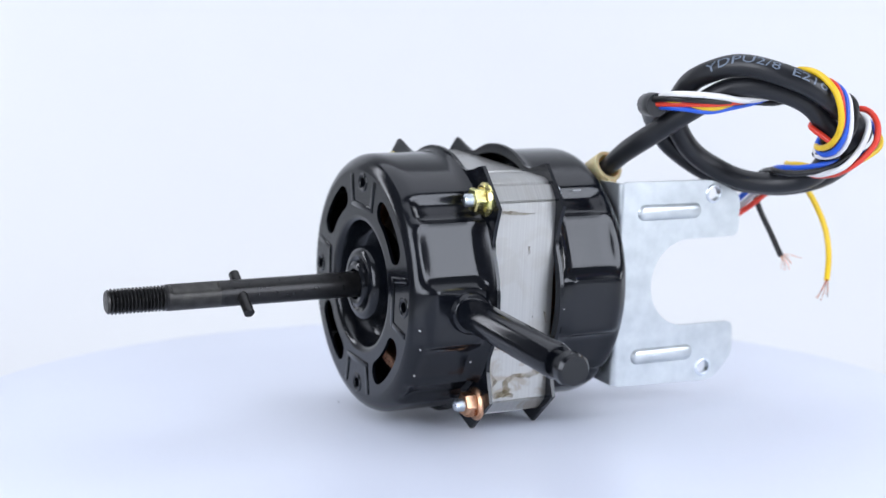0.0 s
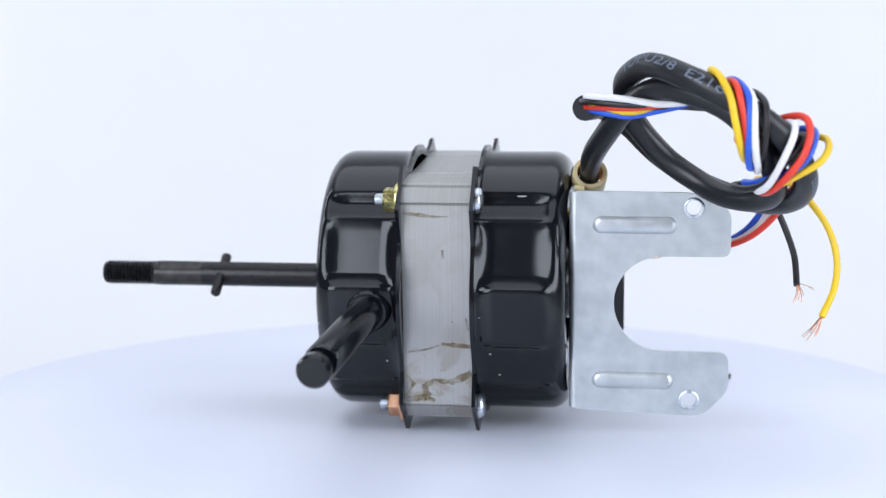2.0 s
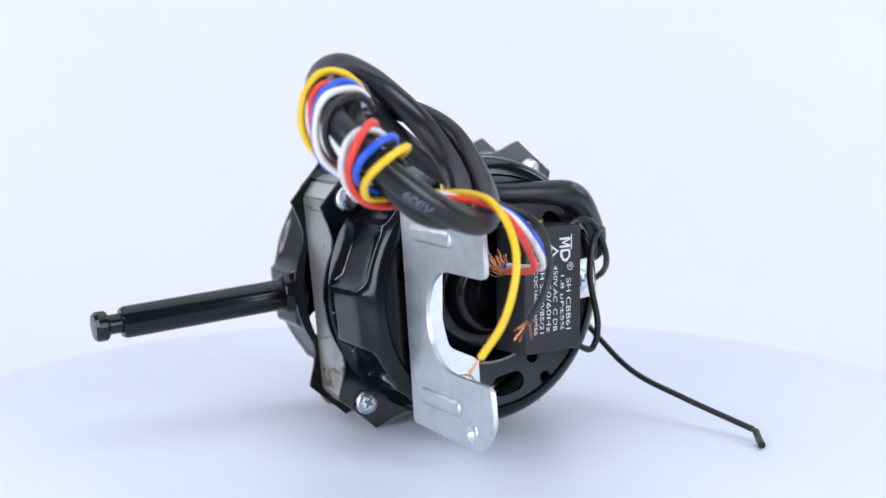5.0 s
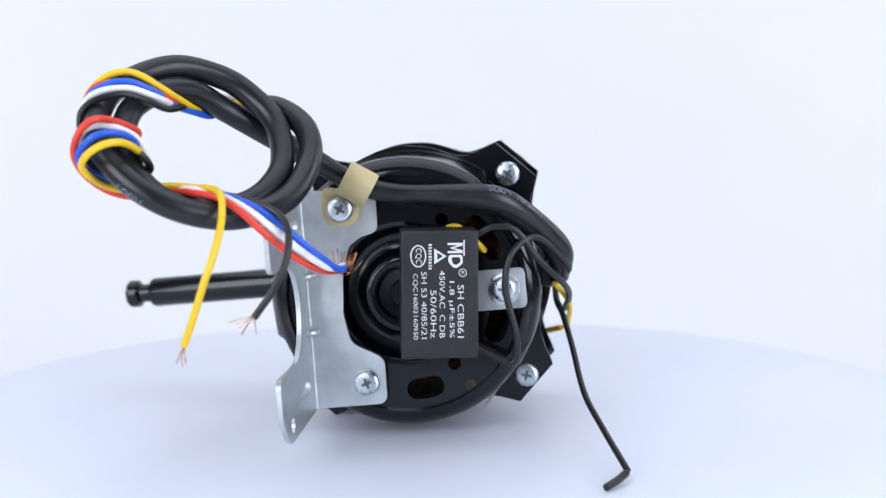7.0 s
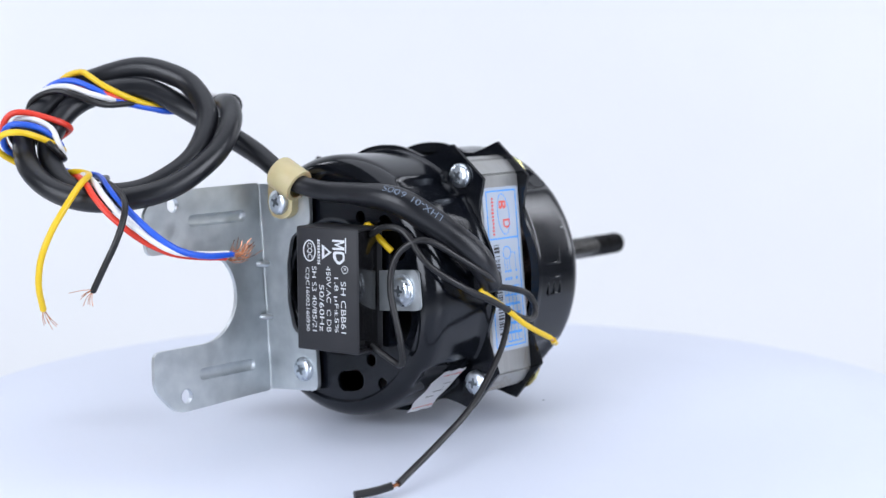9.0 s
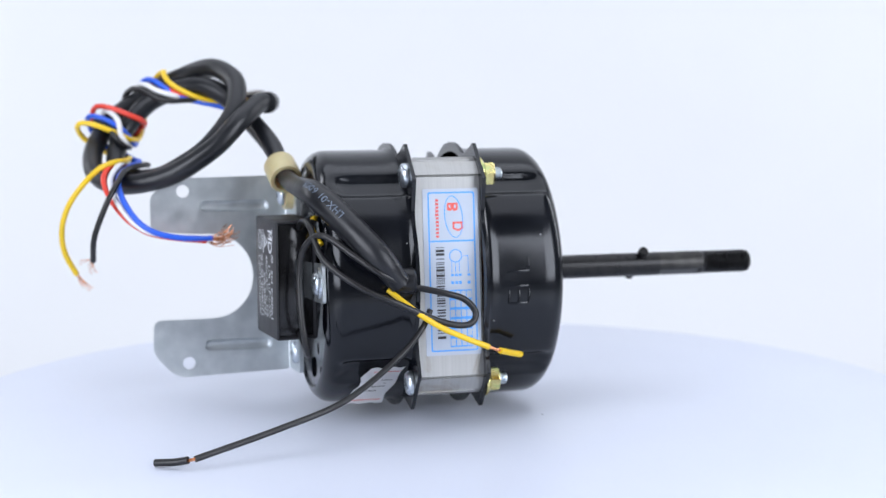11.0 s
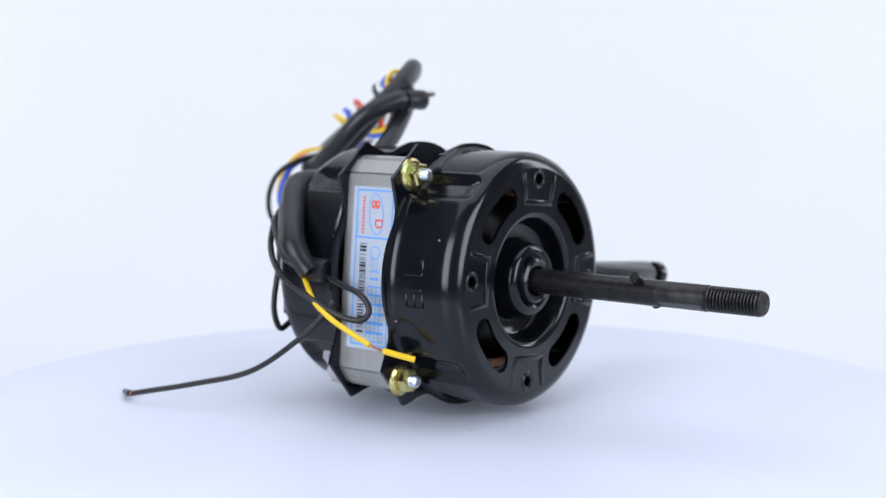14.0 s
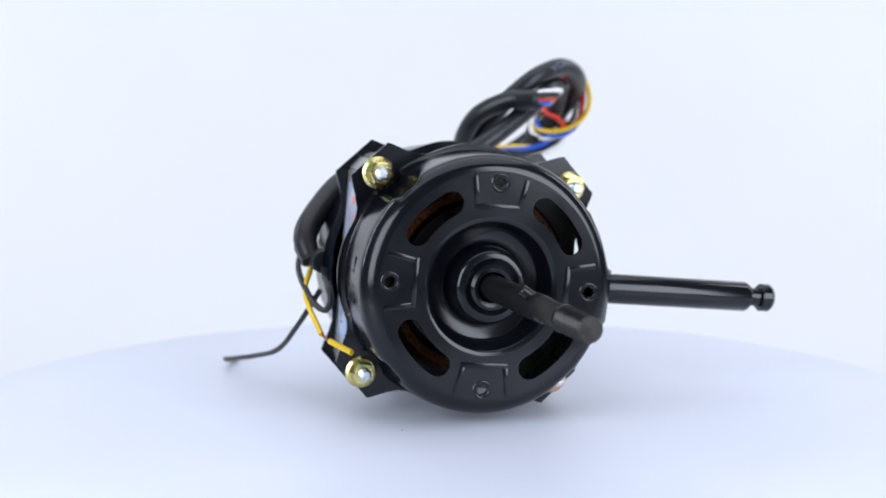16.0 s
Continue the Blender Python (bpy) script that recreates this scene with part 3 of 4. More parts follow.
LEAD_IN = [(-23, -39.5, 17.5), (-29.7, -40, 26), (-37.6, -32.5, 35.2), (-44.8, -22, 43), (-47.5, -8.5, 44.6), (-48.5, 8, 45.2), (-50, 19.8, 48.2)]
STEM = [(56.8, 23.3, 10.2), (67.8, 30.8, 8.2), (81.5, 38.8, 4.6)]
LOOP_INNER = [(93, 42, -0.4), (105.2, 39.7, -1.7), (115.6, 31.6, -2), (120.4, 18, 0.3), (114.9, 5.2, 2.2), (104.8, 0.1, 2.6), (91.8, 0.8, 2.8), (82, 5.4, 1.5), (74.4, 14.4, 0.6), (71.8, 28.6, -0.8)]
LOOP_OUTER = [(77.7, 41, -1.9), (85.5, 46.6, -2.7), (95.9, 49.4, -2.9), (107.7, 47.1, -1.4), (119, 39.5, -1), (127.3, 23.6, -2.2), (124.2, 7.3, -2.8), (113.4, -4.2, -3), (98, -7.7, -2.5), (80.4, -1.6, -1.4), (68.1, 11.2, -2), (64.2, 23.9, -2.4), (66.3, 36.2, 1.6), (69.9, 42.8, 7.3)]
CABLE_R = 3.45


def cable_radius(f):
    """The sheath bulges where it lies over the rear cup and is pinched at the clip."""
    at = f * (len(LEAD_IN + STEM + LOOP_INNER + LOOP_OUTER) - 1)
    return CABLE_R + 0.85 * smoothstep(0, 1.2, at) * (1 - smoothstep(2.6, 4.6, at)) - 0.45 * smoothstep(3.5, 5, at) * (1 - smoothstep(6.2, 7.5, at))


CABLE = [Vector(q) for q in LEAD_IN] + [coil(*q) for q in STEM + LOOP_INNER + LOOP_OUTER]
cable = part("cable", tube(CABLE, cable_radius, 18, 10), SHEATH, motor, "thick black sheathed cable coiled in a double loop", smooth=50)
SLEEVE = [coil(66.1, 39, 4), coil(68.6, 42, 6.6), coil(70.6, 43.4, 8.2)]
part("end_sleeve", tube(SLEEVE, 3.75, 16, 6), SHEATH, cable, "black shrink sleeve at the cable's end", smooth=50)
length_at = [f[0] for f in tube_frames(CABLE)]
print_on_tube("YDPU2/8  E216", CABLE, CABLE_R, length_at[10 * 22 - 9], (-0.1, 0.9, 0.32), 2.7, cable, "cable_print", stretch=1.45)
print_on_tube("LHX-01 600S", CABLE, CABLE_R + 0.8, length_at[10 * 2 - 5] + 9, (-0.55, -0.5, 0.75), 2.3, cable, "cable_print")
print_on_tube("600V", CABLE, CABLE_R, length_at[10 * 26], (-0.5, 0.55, -0.2), 2.6, cable, "cable_print")

# clip that holds the cable on the bracket
CLIP_AT, CLIP_DIR = Vector((-49.9, 19.6, 48.1)), Vector((-1.6, 12, 6.5)).normalized()
clip = lathe([(-4.6, 4.0), (-4.6, 5.2), (-4.2, 5.4), (4.2, 5.4), (4.6, 5.2), (4.6, 4.0), (-4.6, 4.0)], 36, "X")
for f in [f for f in clip.faces if len(f.verts) > 6]:
    clip.faces.remove(f)
side_axis = Vector((-1, 0, 0))
side_axis = (side_axis - CLIP_DIR * side_axis.dot(CLIP_DIR)).normalized()
up_axis = CLIP_DIR.cross(side_axis)
clip_turn = Matrix((CLIP_DIR, side_axis, up_axis)).transposed().to_4x4()
cable_clip = part("cable_clip", moved(clip, Matrix.Translation(CLIP_AT) @ clip_turn), CLAMP, motor, "beige nylon cable clip screwed to the bracket", smooth=40)
clip_tab = rounded([(20.6, 34.5), (11.0, 33.0), (10.2, 28), (11, 23.5), (15.6, 22.2), (20.6, 23.5), (21.6, 28)], [1, 1, 3, 4, 4, 4, 3])
part("tab", plate(clip_tab, [], 3.0, lambda u, v, w: (-49.0 + w, u, v)), CLAMP, cable_clip, "", BODY, 30)
pan_head(-49.2, 15.8, 27.8, 4.0, cable_clip, BODY, turn=35)

# coloured wires: out of the cable's end, along it, twice round the coil, then off as free tails
WIRES = ["yellow", "red", "blue", "white", "black"]
OUTLET, FIRST_TURN, SECOND_TURN, TAIL = {}, {}, {}, {}
OUTLET["yellow"] = [(68.4, 43.5, 5.9), (78, 45.2, 8.4), (86, 41.4, 7.4), (91.1, 38.8, 3.9), (98.5, 37.2, -1.8), (105, 38, -5.8)]
FIRST_TURN["yellow"] = [(110.1, 41.1, -7.3), (113.3, 44.1, -6.1), (118.7, 44.5, -3.7), (123.7, 41.6, 0.5), (125.6, 36.6, 5.2), (124.7, 30.8, 7.7), (121.2, 24.4, 7.3), (117, 19.2, 3.9), (116, 16.2, -0.4), (119.7, 14.5, -6)]
SECOND_TURN["yellow"] = [(125, 13.2, -10.3), (130.1, 12.7, -10.5), (133.6, 12.8, -7.2), (134.3, 13.1, -2.2), (130.4, 13.3, 2.7), (124.2, 12.5, 6.3), (117.5, 11, 5.9), (110.8, 8.8, 2.3)]
TAIL["yellow"] = [(105.5, 3.9, -2), (103.4, -1.5, -6.8), (104.3, -7.2, -9.5), (107.1, -15.1, -9.1), (110.8, -22.3, -6.1), (114.1, -28, -0.3), (115.8, -31.9, 7.3), (116.2, -33.6, 16.6)]
OUTLET["red"] = [(67.4, 42.7, 7), (78.9, 44.8, 8.9), (87.9, 42.4, 6.7), (95.9, 38.7, 2), (103.2, 36.1, -3.3), (109.4, 36.9, -6.4)]
FIRST_TURN["red"] = [(116.4, 39.7, -6.1), (122.1, 40.8, -3.8), (125, 38.3, -0), (125.7, 31.3, 5.3), (124.7, 25.8, 7.1), (122.5, 23.7, 6.3), (119.3, 24.7, 4.1), (116.2, 26, 2.4), (114.7, 24.7, -0.8), (117.2, 23.6, -4.6)]
SECOND_TURN["red"] = [(125.7, 23.3, -8.7), (130.7, 22.5, -9), (133.8, 20.9, -5.4), (134, 18.6, 0.3), (129.8, 15.6, 5.3), (123.2, 12.1, 7.8), (115.8, 9, 6.6), (110.2, 6.8, 2.6)]
TAIL["red"] = [(107.2, 1.8, -2.3), (103.3, -5.1, -7.3), (99.7, -11.3, -8.3), (94, -16.9, -5.7), (86.2, -21.3, -1.4), (78.5, -23, 2.7), (71.9, -20.9, 7.3), (63.6, -15.8, 14)]
OUTLET["blue"] = [(69.1, 41.6, 7), (78.4, 43.2, 9.3), (85.8, 39.5, 7.2), (91.9, 37.6, 3.8), (100.3, 36, -0.8), (106.9, 36.2, -5.6)]
FIRST_TURN["blue"] = [(114, 38.3, -7.6), (120.1, 39.3, -6.1), (125.4, 37.7, -2.6), (126.7, 33.7, 2.6), (125.9, 28.5, 7.1), (122.8, 23, 8.2), (118.8, 18.8, 6.1), (116.2, 17.2, 1.9), (117.1, 17.5, -2.7), (121.4, 17.4, -8)]
SECOND_TURN["blue"] = [(127.1, 17.3, -9.9), (131.3, 17.5, -8.2), (133.7, 17.4, -3.1), (132.8, 16.3, 1), (128.1, 15, 3.7), (119.6, 13.3, 5.4), (111, 10, 4.4), (104.4, 7.2, 2.2)]
TAIL["blue"] = [(100.5, 1.5, -2.1), (96.4, -6.1, -6.5), (92, -12.4, -7.8), (86, -18.2, -5.7), (79.1, -22.6, -1.9), (73.2, -23.4, 2.3), (67.2, -20.5, 7.6), (61.6, -14.6, 13.8)]
OUTLET["white"] = [(68.8, 42, 4), (75.2, 48, 8), (81.6, 48.5, 8.3), (89.3, 45.3, 6.2), (96.5, 39.8, 2.8), (102.8, 35.4, -2.6)]
FIRST_TURN["white"] = [(108.6, 33.9, -6.4), (115.5, 35.7, -7.8), (122.6, 37.2, -5.4), (126.7, 36, -1.9), (127.8, 31.1, 4), (126.5, 25.6, 7.1), (122.4, 19.4, 6.7), (116.8, 15.3, 4), (115.1, 14, 0.4), (115.9, 15, -3.2)]
SECOND_TURN["white"] = [(118.6, 19.3, -6), (125.1, 22.6, -7), (130.2, 23.6, -5.3), (131.8, 22.8, -1.1), (129.8, 19.8, 4.5), (124.8, 15.3, 8.2), (118, 11.4, 8), (111.3, 7.9, 4.4)]
TAIL["white"] = [(106.5, 3.7, -1.6), (101.4, -3.5, -6.1), (96.9, -10.9, -8.1), (91.2, -16.9, -6.5), (83.3, -22.1, -2.7), (76.4, -23.9, 1.1), (70.1, -21.2, 5.9), (62.7, -15.4, 12.6)]
OUTLET["black"] = [(67.4, 44.2, 6.6), (77, 47.8, 9.5), (84.7, 45.4, 8), (91.7, 41, 4.7), (98.2, 35.7, -0.2), (104.9, 31.8, -3.7)]
FIRST_TURN["black"] = [(111.8, 32, -7), (118.8, 33.4, -8.1), (125.7, 33.6, -5.3), (128.8, 32.2, -1.7), (128.4, 27.8, 2.7), (125.2, 22.7, 4.9), (118.9, 17.1, 4.6), (115.3, 14, 2.2), (115.1, 12.6, -0.9), (117.4, 13.5, -4)]
SECOND_TURN["black"] = [(122.5, 16.7, -6.5), (128.8, 18.5, -6.5), (131.5, 19, -3.7), (130.8, 18.9, 0.6), (126.3, 17, 5.2), (120.1, 13.2, 7), (111.4, 10.5, 7), (104.1, 8.8, 5.5)]
TAIL["black"] = [(100.9, 6.2, 2.4), (98.9, -0.3, -3.1), (94.7, -6.5, -7.2), (90.5, -13.2, -9.5), (89.6, -19.3, -9.3), (91.5, -26, -5.9), (95.1, -31, -0.6), (99.5, -34, 7.2)]
for i, colour in enumerate(WIRES):
    pts = [coil(*q) for q in OUTLET[colour] + FIRST_TURN[colour] + SECOND_TURN[colour] + TAIL[colour]]
    wire = part("wire", tube(pts, 0.98, 10, 6), INSULATION[colour], motor, colour + " insulated wire with a bare end", smooth=60)
    end, back_dir = Vector(pts[-1]), (Vector(pts[-1]) - Vector(pts[-2])).normalized()
    rnd = random.Random(40 + i)
    strands = []
    free = colour in ("yellow", "black")
    for s in range(8 if free else 12):
        d = (back_dir + Vector((rnd.uniform(-1, 1), rnd.uniform(-1, 1), rnd.uniform(-1, 1))) * (0.28 if colour == "yellow" else 0.5 if colour != "black" else 0.9)).normalized()
        d2 = (d + (Vector((0.35, 0, -0.25)) if free else Vector((rnd.uniform(-0.2, 0.3), 0, rnd.uniform(0.5, 1.4))))).normalized()
        n_len = rnd.uniform(4.5, 8.5) * (1 if free else 1.2)
        strands.append(tube([end - back_dir * 0.8, end + d * n_len * 0.5, end + d * n_len * 0.5 + d2 * n_len * 0.5], 0.1, 5, 4))
    part("bare_strands", merge(*strands), COPPER, wire, "frayed bare copper strands")

# leads on the rear
LEADS = [
    ("black", 1.02, [(-50, -15.5, 33.0), (-49.6, -21, 35.6), (-48.4, -27.7, 34.3), (-45.5, -34.5, 25), (-36, -41, 17.5), (-24.5, -43, 12.0), (-10, -41.5, 5.5), (-1.5, -39.5, 4.2), (1.0, -38.3, 7.5), (-2.5, -38, 11.8), (-9, -38, 14), (-18.4, -36.5, 16.2), (-24, -40, 19)]),
    ("black", 1.02, [(-50, -15.5, -0.5), (-49.6, -21, -3.2), (-49.4, -27.0, -5.0), (-51, -28, 3), (-51.4, -24.6, 17.8), (-50, -26.5, 28), (-45.5, -33, 32.2), (-37, -39.5, 26.5), (-30, -43, 21.5), (-22, -41.5, 17.5)]),
    ("yellow", 0.9, [(-26.6, -38.5, 15.8), (-19, -42.5, 9.5), (-11.8, -43, 4.6), (-4, -42.5, 0.8), (4.2, -42, -2.7)]),
    ("yellow", 1.0, [(8.3, -40.2, -4.3), (12, -37.6, -5.6), (16.6, -34.9, -6.9)]),
    ("black", 0.95, [(-13.5, -38.6, 9.0), (-16.5, -41, 4.0), (-24.6, -44, -4.1), (-41.7, -48, -15.5), (-61.8, -53.4, -21.3), (-87.2, -60.2, -27.0)]),
    ("black", 1.1, [(-89.0, -59.8, -27.2), (-93, -57.4, -28.2), (-97.9, -54.4, -28.8)]),
    ("yellow", 1.0, [(-42.5, -6.5, 34.6), (-44.6, -10.2, 34.8), (-45.2, -15.0, 31.0), (-43.4, -18.0, 27.6)]),
]
for colour, r, pts in LEADS:
    part("lead_wire", tube(pts, r, 10, 7), INSULATION[colour], motor, "thin " + colour + " lead wire", smooth=60)
part("bare_copper", tube([(4.0, -42, -2.6), (6.2, -41.2, -3.6), (8.4, -40.1, -4.3)], 0.45, 6, 4), COPPER, motor, "bare copper joint")
part("bare_copper", tube([(-86.9, -60.2, -26.9), (-88.2, -60.2, -27.1), (-89.2, -59.7, -27.4)], 0.5, 6, 4), COPPER, motor, "bare copper joint")
part("lead_grommet", lathe([(-25, 3.4), (-24, 4.0), (-18.5, 4.0), (-17.8, 3.4)], 20), SHEATH, motor, "", Matrix.Translation((0, -36.5, 18.0)))

# ---- printing on the capacitor ----
def cap_text(body, a, b0, b1, height):
    """A line that reads downwards; a from the left edge, b from the top edge."""
    bm, w, h = text_mesh(body)
    for v in bm.verts:
        x, y = v.co.x / w * (b1 - b0) + b0, v.co.y / h * height - height / 2
        v.co = Vector((-6.76, 11.3 - (a + y), 18.8 - x))
    part("lettering", bm, PRINT, capacitor, "white printed lettering", CAP, 0)


for body, a, b0, b1, h in (("SH CBB61", 17.4, 15.8, 31.4, 1.85), ("1.8 \u03bcF\u00b15%", 14.7, 14.7, 31.4, 1.75), ("450V.AC  C DB", 12.0, 11.5, 31.4, 1.65), ("50/60Hz", 9.4, 17.2, 31.4, 1.75),
                           ("SH S3 40/85/21", 6.7, 11.8, 31.6, 1.65), ("CQC16002160950", 4.1, 12.3, 31.8, 1.55), ("R", 18.0, 11.75, 12.65, 1.0)):
    cap_text(body, a, b0, b1, h)


def cap_shape(outline, holes):
    part("printed_mark", plate(outline, holes, 0.03, lambda a, b, w: (-6.79 + w, 11.3 - a, 18.8 - b)), PRINT, capacitor, "white printed mark", CAP, 0)


cap_shape([(5.05 + 2.35 * math.cos(t / 16 * math.pi), 7.2 + 3.3 * math.sin(t / 16 * math.pi)) for t in range(32)],
          [[(5.05 + 1.95 * math.cos(t / 16 * math.pi), 7.2 + 2.9 * math.sin(t / 16 * math.pi)) for t in range(32)]])
cap_text("CQC", 5.05, 4.9, 9.5, 2.0)
cap_shape(circle(18.0, 12.2, 1.2, 24), [circle(18.0, 12.2, 1.0, 24)])
cap_shape([(9.7, 5.0), (9.7, 9.6), (13.3, 7.3)], [[(10.6, 6.2), (12.2, 7.3), (10.6, 8.4)]])
for k in range(9):
    cap_shape([(8.05, 3.7 + 0.86 * k), (8.95, 3.7 + 0.86 * k), (8.95, 4.25 + 0.86 * k), (8.05, 4.25 + 0.86 * k)], [[(8.35, 3.86 + 0.86 * k), (8.65, 3.86 + 0.86 * k), (8.65, 4.09 + 0.86 * k), (8.35, 4.09 + 0.86 * k)]] if k % 2 else [])
cap_shape([(18.2, 2.6), (18.6, 2.6), (18.6, 7.2), (18.2, 7.2)], [])
cap_shape([(13.6, 3.4), (18.0, 3.4), (18.0, 4.2), (15.4, 4.9), (18.0, 5.6), (18.0, 6.4), (13.6, 6.4), (13.6, 5.8), (16.6, 5.7), (14.2, 4.9), (16.6, 4.1), (13.6, 4.0)], [])
cap_shape(rounded([(13.8, 6.9), (18.0, 6.9), (18.0, 9.4), (16.4, 10.8), (15.2, 10.6), (13.8, 9.0)], 1.0), [rounded([(14.6, 7.6), (17.3, 7.6), (17.3, 9.1), (16.2, 9.9), (15.2, 9.6)], 0.6)])

# ---- paper label on the stator ----
def on_stator(x, z, w):
    return (x, -37.45 - w, z)


label = part("paper_label", plate(rounded([(-13.4, 27.3), (4.4, 27.3), (4.4, -24.5), (-13.4, -24.5)], 0.4, 2), [], 0.12, on_stator), PAPER, stator, "white paper label with blue print", BODY, 0)


def ink(outline, holes, mat, name="printed_mark"):
    part(name, plate(outline, holes, 0.03, lambda u, v, w: on_stator(u, v, 0.14 + w)), mat, label, "", BODY, 0)


def rect(x0, z0, x1, z1):
    return [(x0, z0), (x1, z0), (x1, z1), (x0, z1)]


ink(rounded(rect(-11.8, -23.3, 3.2, 26.3), 0.6, 3), [rounded(rect(-11.35, -22.85, 2.75, 25.85), 0.4, 3)], LABEL_BLUE)
ink(rect(-11.3, 10.8, 2.7, 11.3), [], LABEL_BLUE)
oval = [(-3.6 + 3.0 * math.cos(t / 20 * math.pi) + 0.55 * math.sin(t / 20 * math.pi), 18.6 - 6.6 * math.sin(t / 20 * math.pi)) for t in range(40)]
oval_in = [(-3.6 + 2.7 * math.cos(t / 20 * math.pi) + 0.55 * math.sin(t / 20 * math.pi), 18.6 - 6.3 * math.sin(t / 20 * math.pi)) for t in range(40)]
ink(oval, [oval_in], LABEL_BLUE)
ink(rounded([(-5.7, 22.9), (-2.2, 22.9), (-2.3, 20.6), (-3.5, 20.3), (-3.95, 21.2), (-4.4, 20.3), (-5.6, 20.6)], 0.3, 2), [rect(-5.1, 21.3, -4.5, 22.3), rect(-3.4, 21.3, -2.8, 22.3)], LABEL_RED)
ink(rounded([(-4.0, 17.0), (-4.0, 14.8), (-2.3, 14.0), (-0.6, 14.8), (-0.6, 17.0)], [0.1, 0.8, 0.8, 0.8, 0.1], 3), [rounded([(-3.4, 16.4), (-3.4, 15.1), (-2.3, 14.7), (-1.2, 15.1), (-1.2, 16.4)], 0.2, 2)], LABEL_RED)
rnd = random.Random(5)
for k in range(11):
    ink(rect(-9.4 + rnd.uniform(-0.15, 0.1), 12.2 + k * 1.12, -8.4, 12.9 + k * 1.12), [], LABEL_RED)
zb = 9.2
while zb > -19.5:
    hgt = rnd.choice((0.25, 0.25, 0.5, 0.8))
    ink(rect(-9.6, zb - hgt, -6.9, zb), [], LABEL_BLACK, "bar")
    zb -= hgt + rnd.choice((0.3, 0.5, 0.9))
ink(circle(-3.3, 6.4, 2.1, 28), [circle(-3.3, 6.4, 1.8, 28)], LABEL_BLUE)
for x, z0, z1 in ((-4.7, 1.2, 4.7), (-3.5, 1.2, 4.4), (-2.3, 1.2, 4.6), (0.6, 1.2, 6.2)):
    ink(rect(x, z0, x + 0.2, z1), [], LABEL_BLUE)
ink(rect(-1.2, 6.2, 0.8, 6.4), [], LABEL_BLUE)
for x in (-4.9, -3.6, -2.4, 0.4):
    ink(rect(x, 0.1, x + 0.9, 0.8), [], LABEL_BLUE)
    ink(rect(x, -2.4, x + 0.9, -1.5), [], LABEL_BLUE)
ink(rect(-5.6, -22.0, 1.6, -4.2), [rect(x, z, x + 1.5, z + 2.2) for x in (-5.4, -3.6, -1.8, 0.0) for z in (-21.6, -18.6, -15.6, -12.6, -9.6, -6.8)], LABEL_BLUE)

# torn sticker on the rear cup
def on_flap(s, x, lift=0.0):
    """s mm down the sticker: first round the cup, then hanging straight off it."""
    f0, f1 = radians(222.5), radians(231)
    r = R_WALL + 0.25
    f = min(f0 + s / r, f1)
    over = max(0.0, s - (f1 - f0) * r)
    x -= 0.34 * s
    return Vector((x, (r + lift) * math.cos(f) - over * math.sin(f1) * 0.80, (r + lift) * math.sin(f) + over * math.cos(f1) * 1.12))


st = bmesh.new()
cols = []
for i in range(9):
    x_a, x_b = -18.6 - 0.5 * math.sin(i * 1.3), -30.2 + 0.8 * math.cos(i * 1.7)
    cols.append([st.verts.new(on_flap(17.5 * i / 8 + 0.35 * math.sin(j * 2.1) * (i in (0, 8)), x_a + (x_b - x_a) * j / 6)) for j in range(7)])
for a, b in zip(cols, cols[1:]):
    for j in range(6):
        st.faces.new((a[j], a[j + 1], b[j + 1], b[j]))
bmesh.ops.solidify(st, geom=st.faces[:], thickness=0.12)
sticker = part("torn_sticker", st, TAG_PAPER, rear_cover, "torn white paper sticker with pink lines", BODY, 30)
for s, x0, x1, mat in ((1.6, -19.5, -28, LABEL_RED), (15.4, -19.5, -29, LABEL_RED), (6, -20, -23.5, LABEL_BLACK), (7.6, -21.5, -22.1, LABEL_BLACK), (9, -21, -25.5, LABEL_BLACK), (11, -23, -27, LABEL_BLACK)):
    mark = bmesh.new()
    corners = [on_flap(q, x, 0.05) for q, x in ((s, x0), (s, x1), (s + 0.3, x1), (s + 0.3, x0))]
    mark.faces.new([mark.verts.new(p + Vector((0, -0.12, -0.1))) for p in corners])
    bmesh.ops.solidify(mark, geom=mark.faces[:], thickness=0.04)
    part("pen_mark", mark, mat, sticker, "", BODY, 0)

# varnish that ran over the stack
rnd = random.Random(23)


def varnish_run(points):
    """A thin uneven run on the bare side of the stack; points as (x, z, half width)."""
    path = []
    for (x0, z0, w0), (x1, z1, w1) in zip(points, points[1:]):
        for k in range(5):
            q = k / 5
            path.append((x0 + (x1 - x0) * q, z0 + (z1 - z0) * q, (w0 + (w1 - w0) * q) * rnd.uniform(0.7, 1.3)))
    path.append(points[-1])
    left, right = [], []
    for i, (x, z, w) in enumerate(path):
        a, b = path[max(i - 1, 0)], path[min(i + 1, len(path) - 1)]
        d = math.hypot(b[0] - a[0], b[1] - a[1])
        nx, nz = -(b[1] - a[1]) / d, (b[0] - a[0]) / d
        w *= 1.25
        left.append((x + nx * w, z + nz * w))
        right.append((x - nx * w * rnd.uniform(0.6, 1.1), z - nz * w * rnd.uniform(0.6, 1.1)))
    part("varnish_run", plate(left + right[::-1], [], 0.1, lambda u, v, w: (u, 37.42 + w, v)), VARNISH, stator, "brown varnish run", BODY, 0)


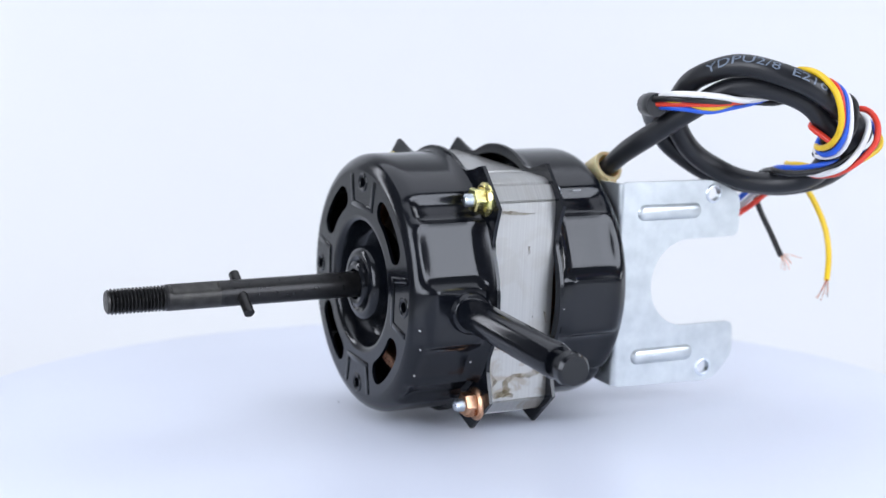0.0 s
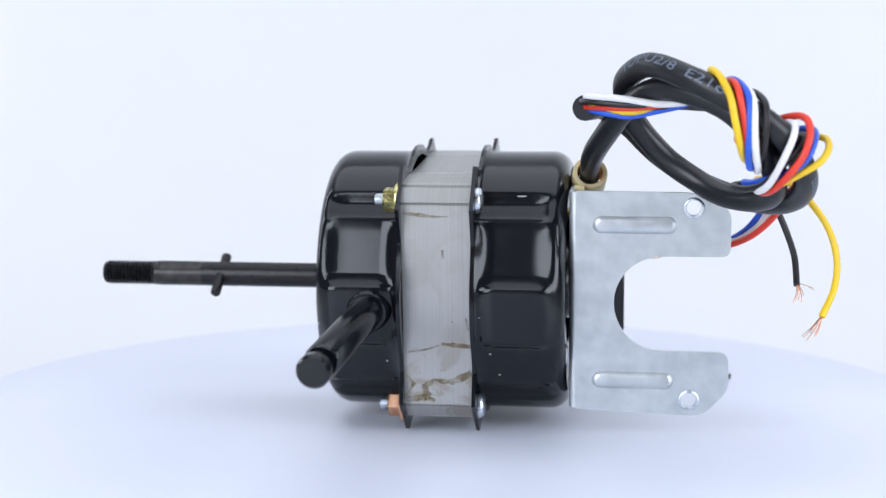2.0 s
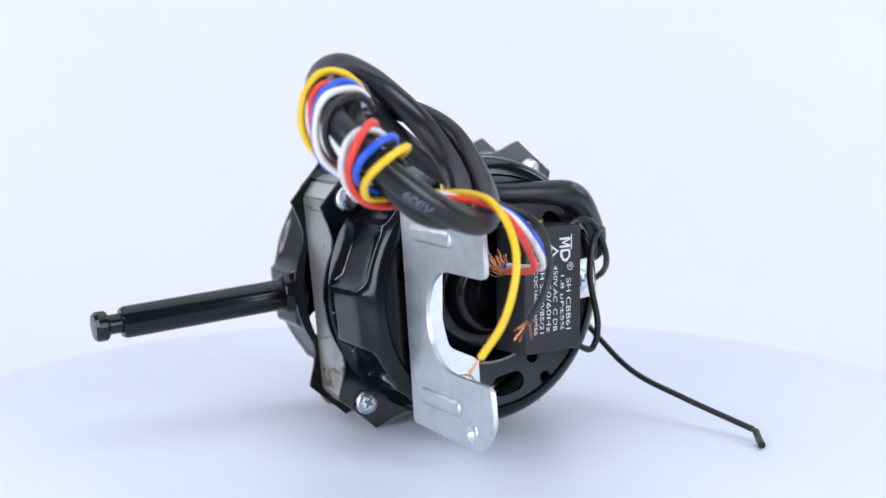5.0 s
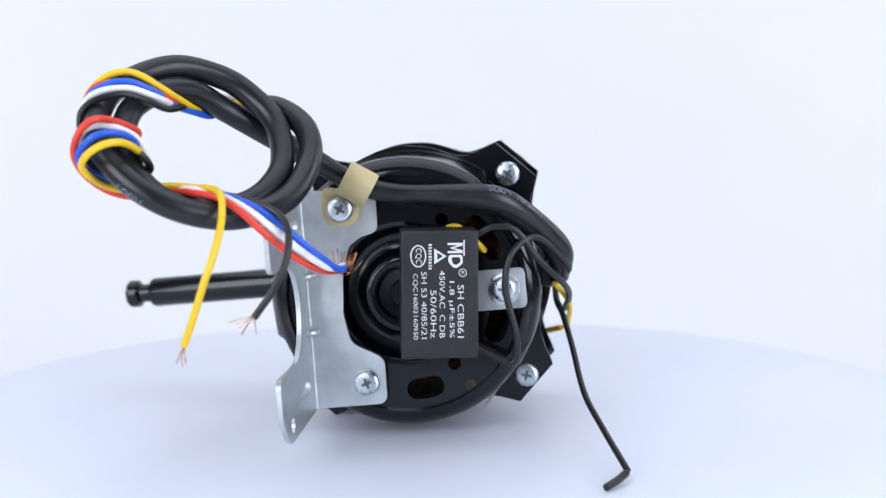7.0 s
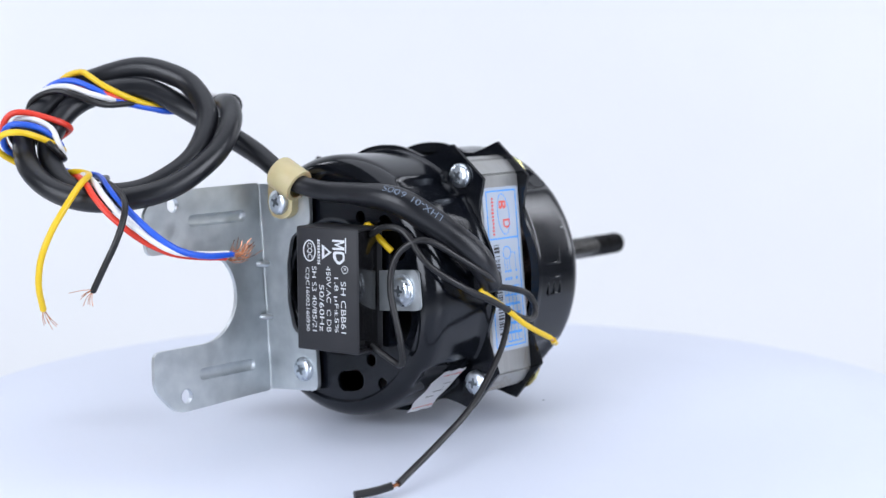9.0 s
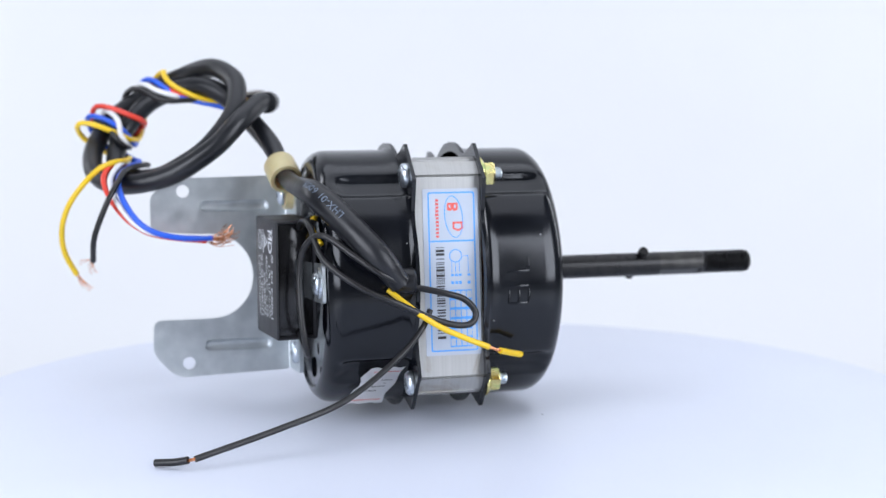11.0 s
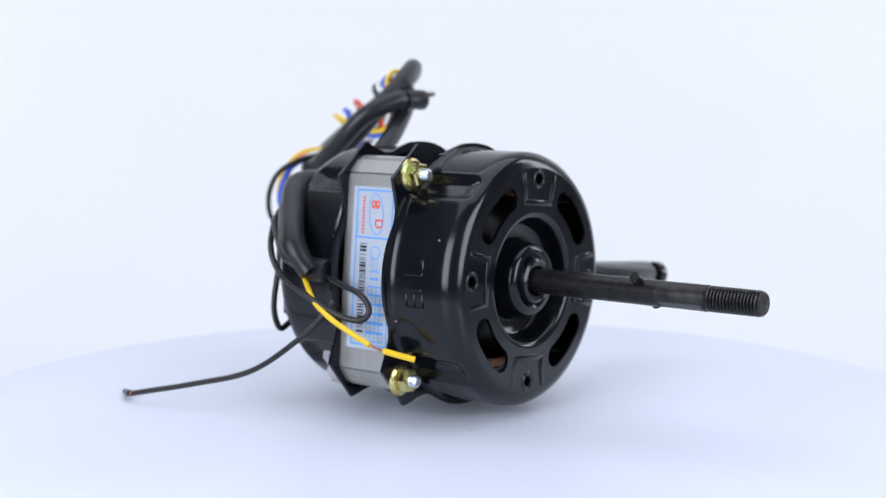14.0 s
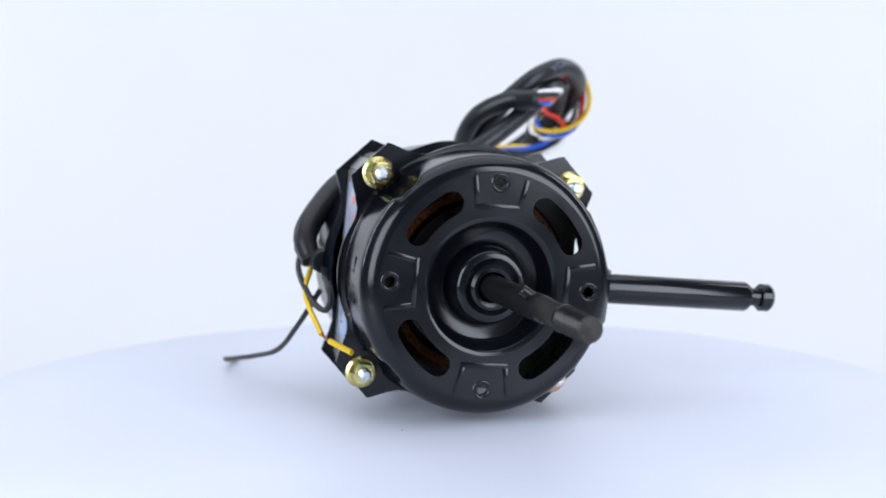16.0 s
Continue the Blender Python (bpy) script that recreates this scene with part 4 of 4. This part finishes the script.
for run in ([(4.2, 28.5, 0.25), (-1.7, 28.0, 0.55), (-5, 27.6, 0.35), (-9.4, 27.7, 0.15)], [(-7.5, 17.4, 0.3), (-7.6, 14.7, 0.4)],
            [(-6.6, -11.7, 0.3), (-10, -12.0, 0.6), (-15.6, -12.4, 0.45)], [(-14.2, -3.6, 0.2), (-15.2, -7.2, 0.4)], [(-15.8, -21, 1.0), (-9.7, -23.9, 0.8), (-4.3, -23.4, 0.5), (-1.4, -25.2, 0.9), (-2.4, -29.6, 1.1)],
            [(4.6, -29.6, 0.7), (-1, -28.8, 0.9), (-4.5, -29.8, 0.5)], [(3.8, -14.6, 0.2), (-2, -13.6, 0.3), (-6, -12.2, 0.25)], [(4.0, -22, 0.3), (2.2, -24.6, 0.5), (3.6, -27.5, 0.3)], [(-9.9, -4.6, 0.2), (-10.1, -5.1, 0.2)]):
    varnish_run(run)
for k in range(7):
    part("ink_dot", moved(box(0.35, 0.06, rnd.uniform(0.35, 0.9)), Matrix.Translation((-5.6 - (k % 3) * 1.4, 37.46, -26.0 - (k // 3) * 1.5))), LABEL_BLACK, stator, "", BODY, 0)

# raised marks pressed into the front cup
for turn in (0, 90, 180, 270):
    m = BODY @ Matrix.Rotation(radians(turn), 4, "X")
    for y0, z0, y1, z1 in ((-8.4, 33.6, -7.0, 25.6), (8.6, 33.4, 7.0, 25.6), (-7.2, 25.0, 7.2, 25.0)):
        ln = math.hypot(y1 - y0, z1 - z0)
        bar = moved(box(1.3, ln + 1.4, 1.9, (0, 0, 0), 0.3, 2), Matrix.Translation((31.74, (y0 + y1) / 2, (z0 + z1) / 2)) @ Matrix.Rotation(math.atan2(z1 - z0, y1 - y0), 4, "X"))
        part("pressed_rib", bar, BLACK, front_cover, "", m, 40)
    part("hole_rim", open_ends(lathe([(31.95, 3.3), (32.3, 3.0), (32.4, 2.6), (32.2, 2.1), (31.4, 1.75), (30.6, 1.7)], 20)), BLACK, front_cover, "", m @ Matrix.Translation((0, 0, 32.7)), 60)
for x, z, lx, lz in ((15.8, 1.1, 7.6, 0.9), (19.2, 3.4, 0.9, 4.6), (16.1, -3.6, 6.4, 0.8), (16.1, -9.0, 6.6, 0.9), (12.9, -6.4, 0.8, 5.2), (16.1, -6.4, 0.8, 5.0), (19.3, -6.3, 0.8, 5.4)):
    part("pressed_mark", box(lx, 1.0, lz, (x, -math.sqrt(R_WALL ** 2 - z * z) + 0.28, z), 0.3, 2), BLACK, front_cover, "", BODY, 40)

# chips in the enamel
def on_cup(x, deg, lift):
    return Vector((x, (R_WALL + lift) * math.cos(radians(deg)), (R_WALL + lift) * math.sin(radians(deg))))


rnd = random.Random(11)
CHIPS = [(-30.5, 50.6, 3.4, 0.5), (30.5, -7, 0.6, 2.2), (29.4, -16, 0.5, 1.6), (28.6, -31, 0.6, 0.9), (10.5, -26, 0.7, 0.6), (-21.6, -21, 0.9, 0.6), (7.6, -22, 0.5, 1.2),
         (-24, -33, 0.8, 0.5), (7.2, 14, 0.5, 0.9), (-18.6, 20, 0.5, 1.4), (-18.8, -3, 0.5, 0.8), (8.1, 200, 0.5, 1.0), (-19.2, 165, 0.6, 0.8), (24, 163, 0.8, 0.5)]
for x, deg, lx, lz in CHIPS:
    lift = 0.35 if -14 < deg < 9 else -0.7 if 12 < deg < 37 or -37 < deg < -17 else 0.15
    outline = [(lx * 0.5 * math.cos(a) * rnd.uniform(0.6, 1.1), lz * 0.5 * math.sin(a) * rnd.uniform(0.6, 1.1)) for a in [math.tau * k / 9 for k in range(9)]]
    chip = plate(outline, [], 0.12, lambda u, v, w: (u, w, v))
    part("paint_chip", moved(chip, Matrix.Translation(on_cup(x, deg, lift)) @ Matrix.Rotation(radians(deg - 90), 4, "X")), PRINT, front_cover if x > 0 else rear_cover, "", BODY, 0)



def motions():
    """The table turns steadily and carries the motor."""
    times = [0.5 * k for k in range(33)]
    walk(table, [(t, pose(0, 0, TABLE_TOP, 0, 0, TURN_RATE * t)) for t in times])
    seat = Matrix.Translation((0.0004, 0.0003, 0))      # the motor stands a little off the table's middle
    walk(motor, [(t, pose(0, 0, LIFT, 0, 0, TURN_START + TURN_RATE * t) @ seat) for t in times])


motions()
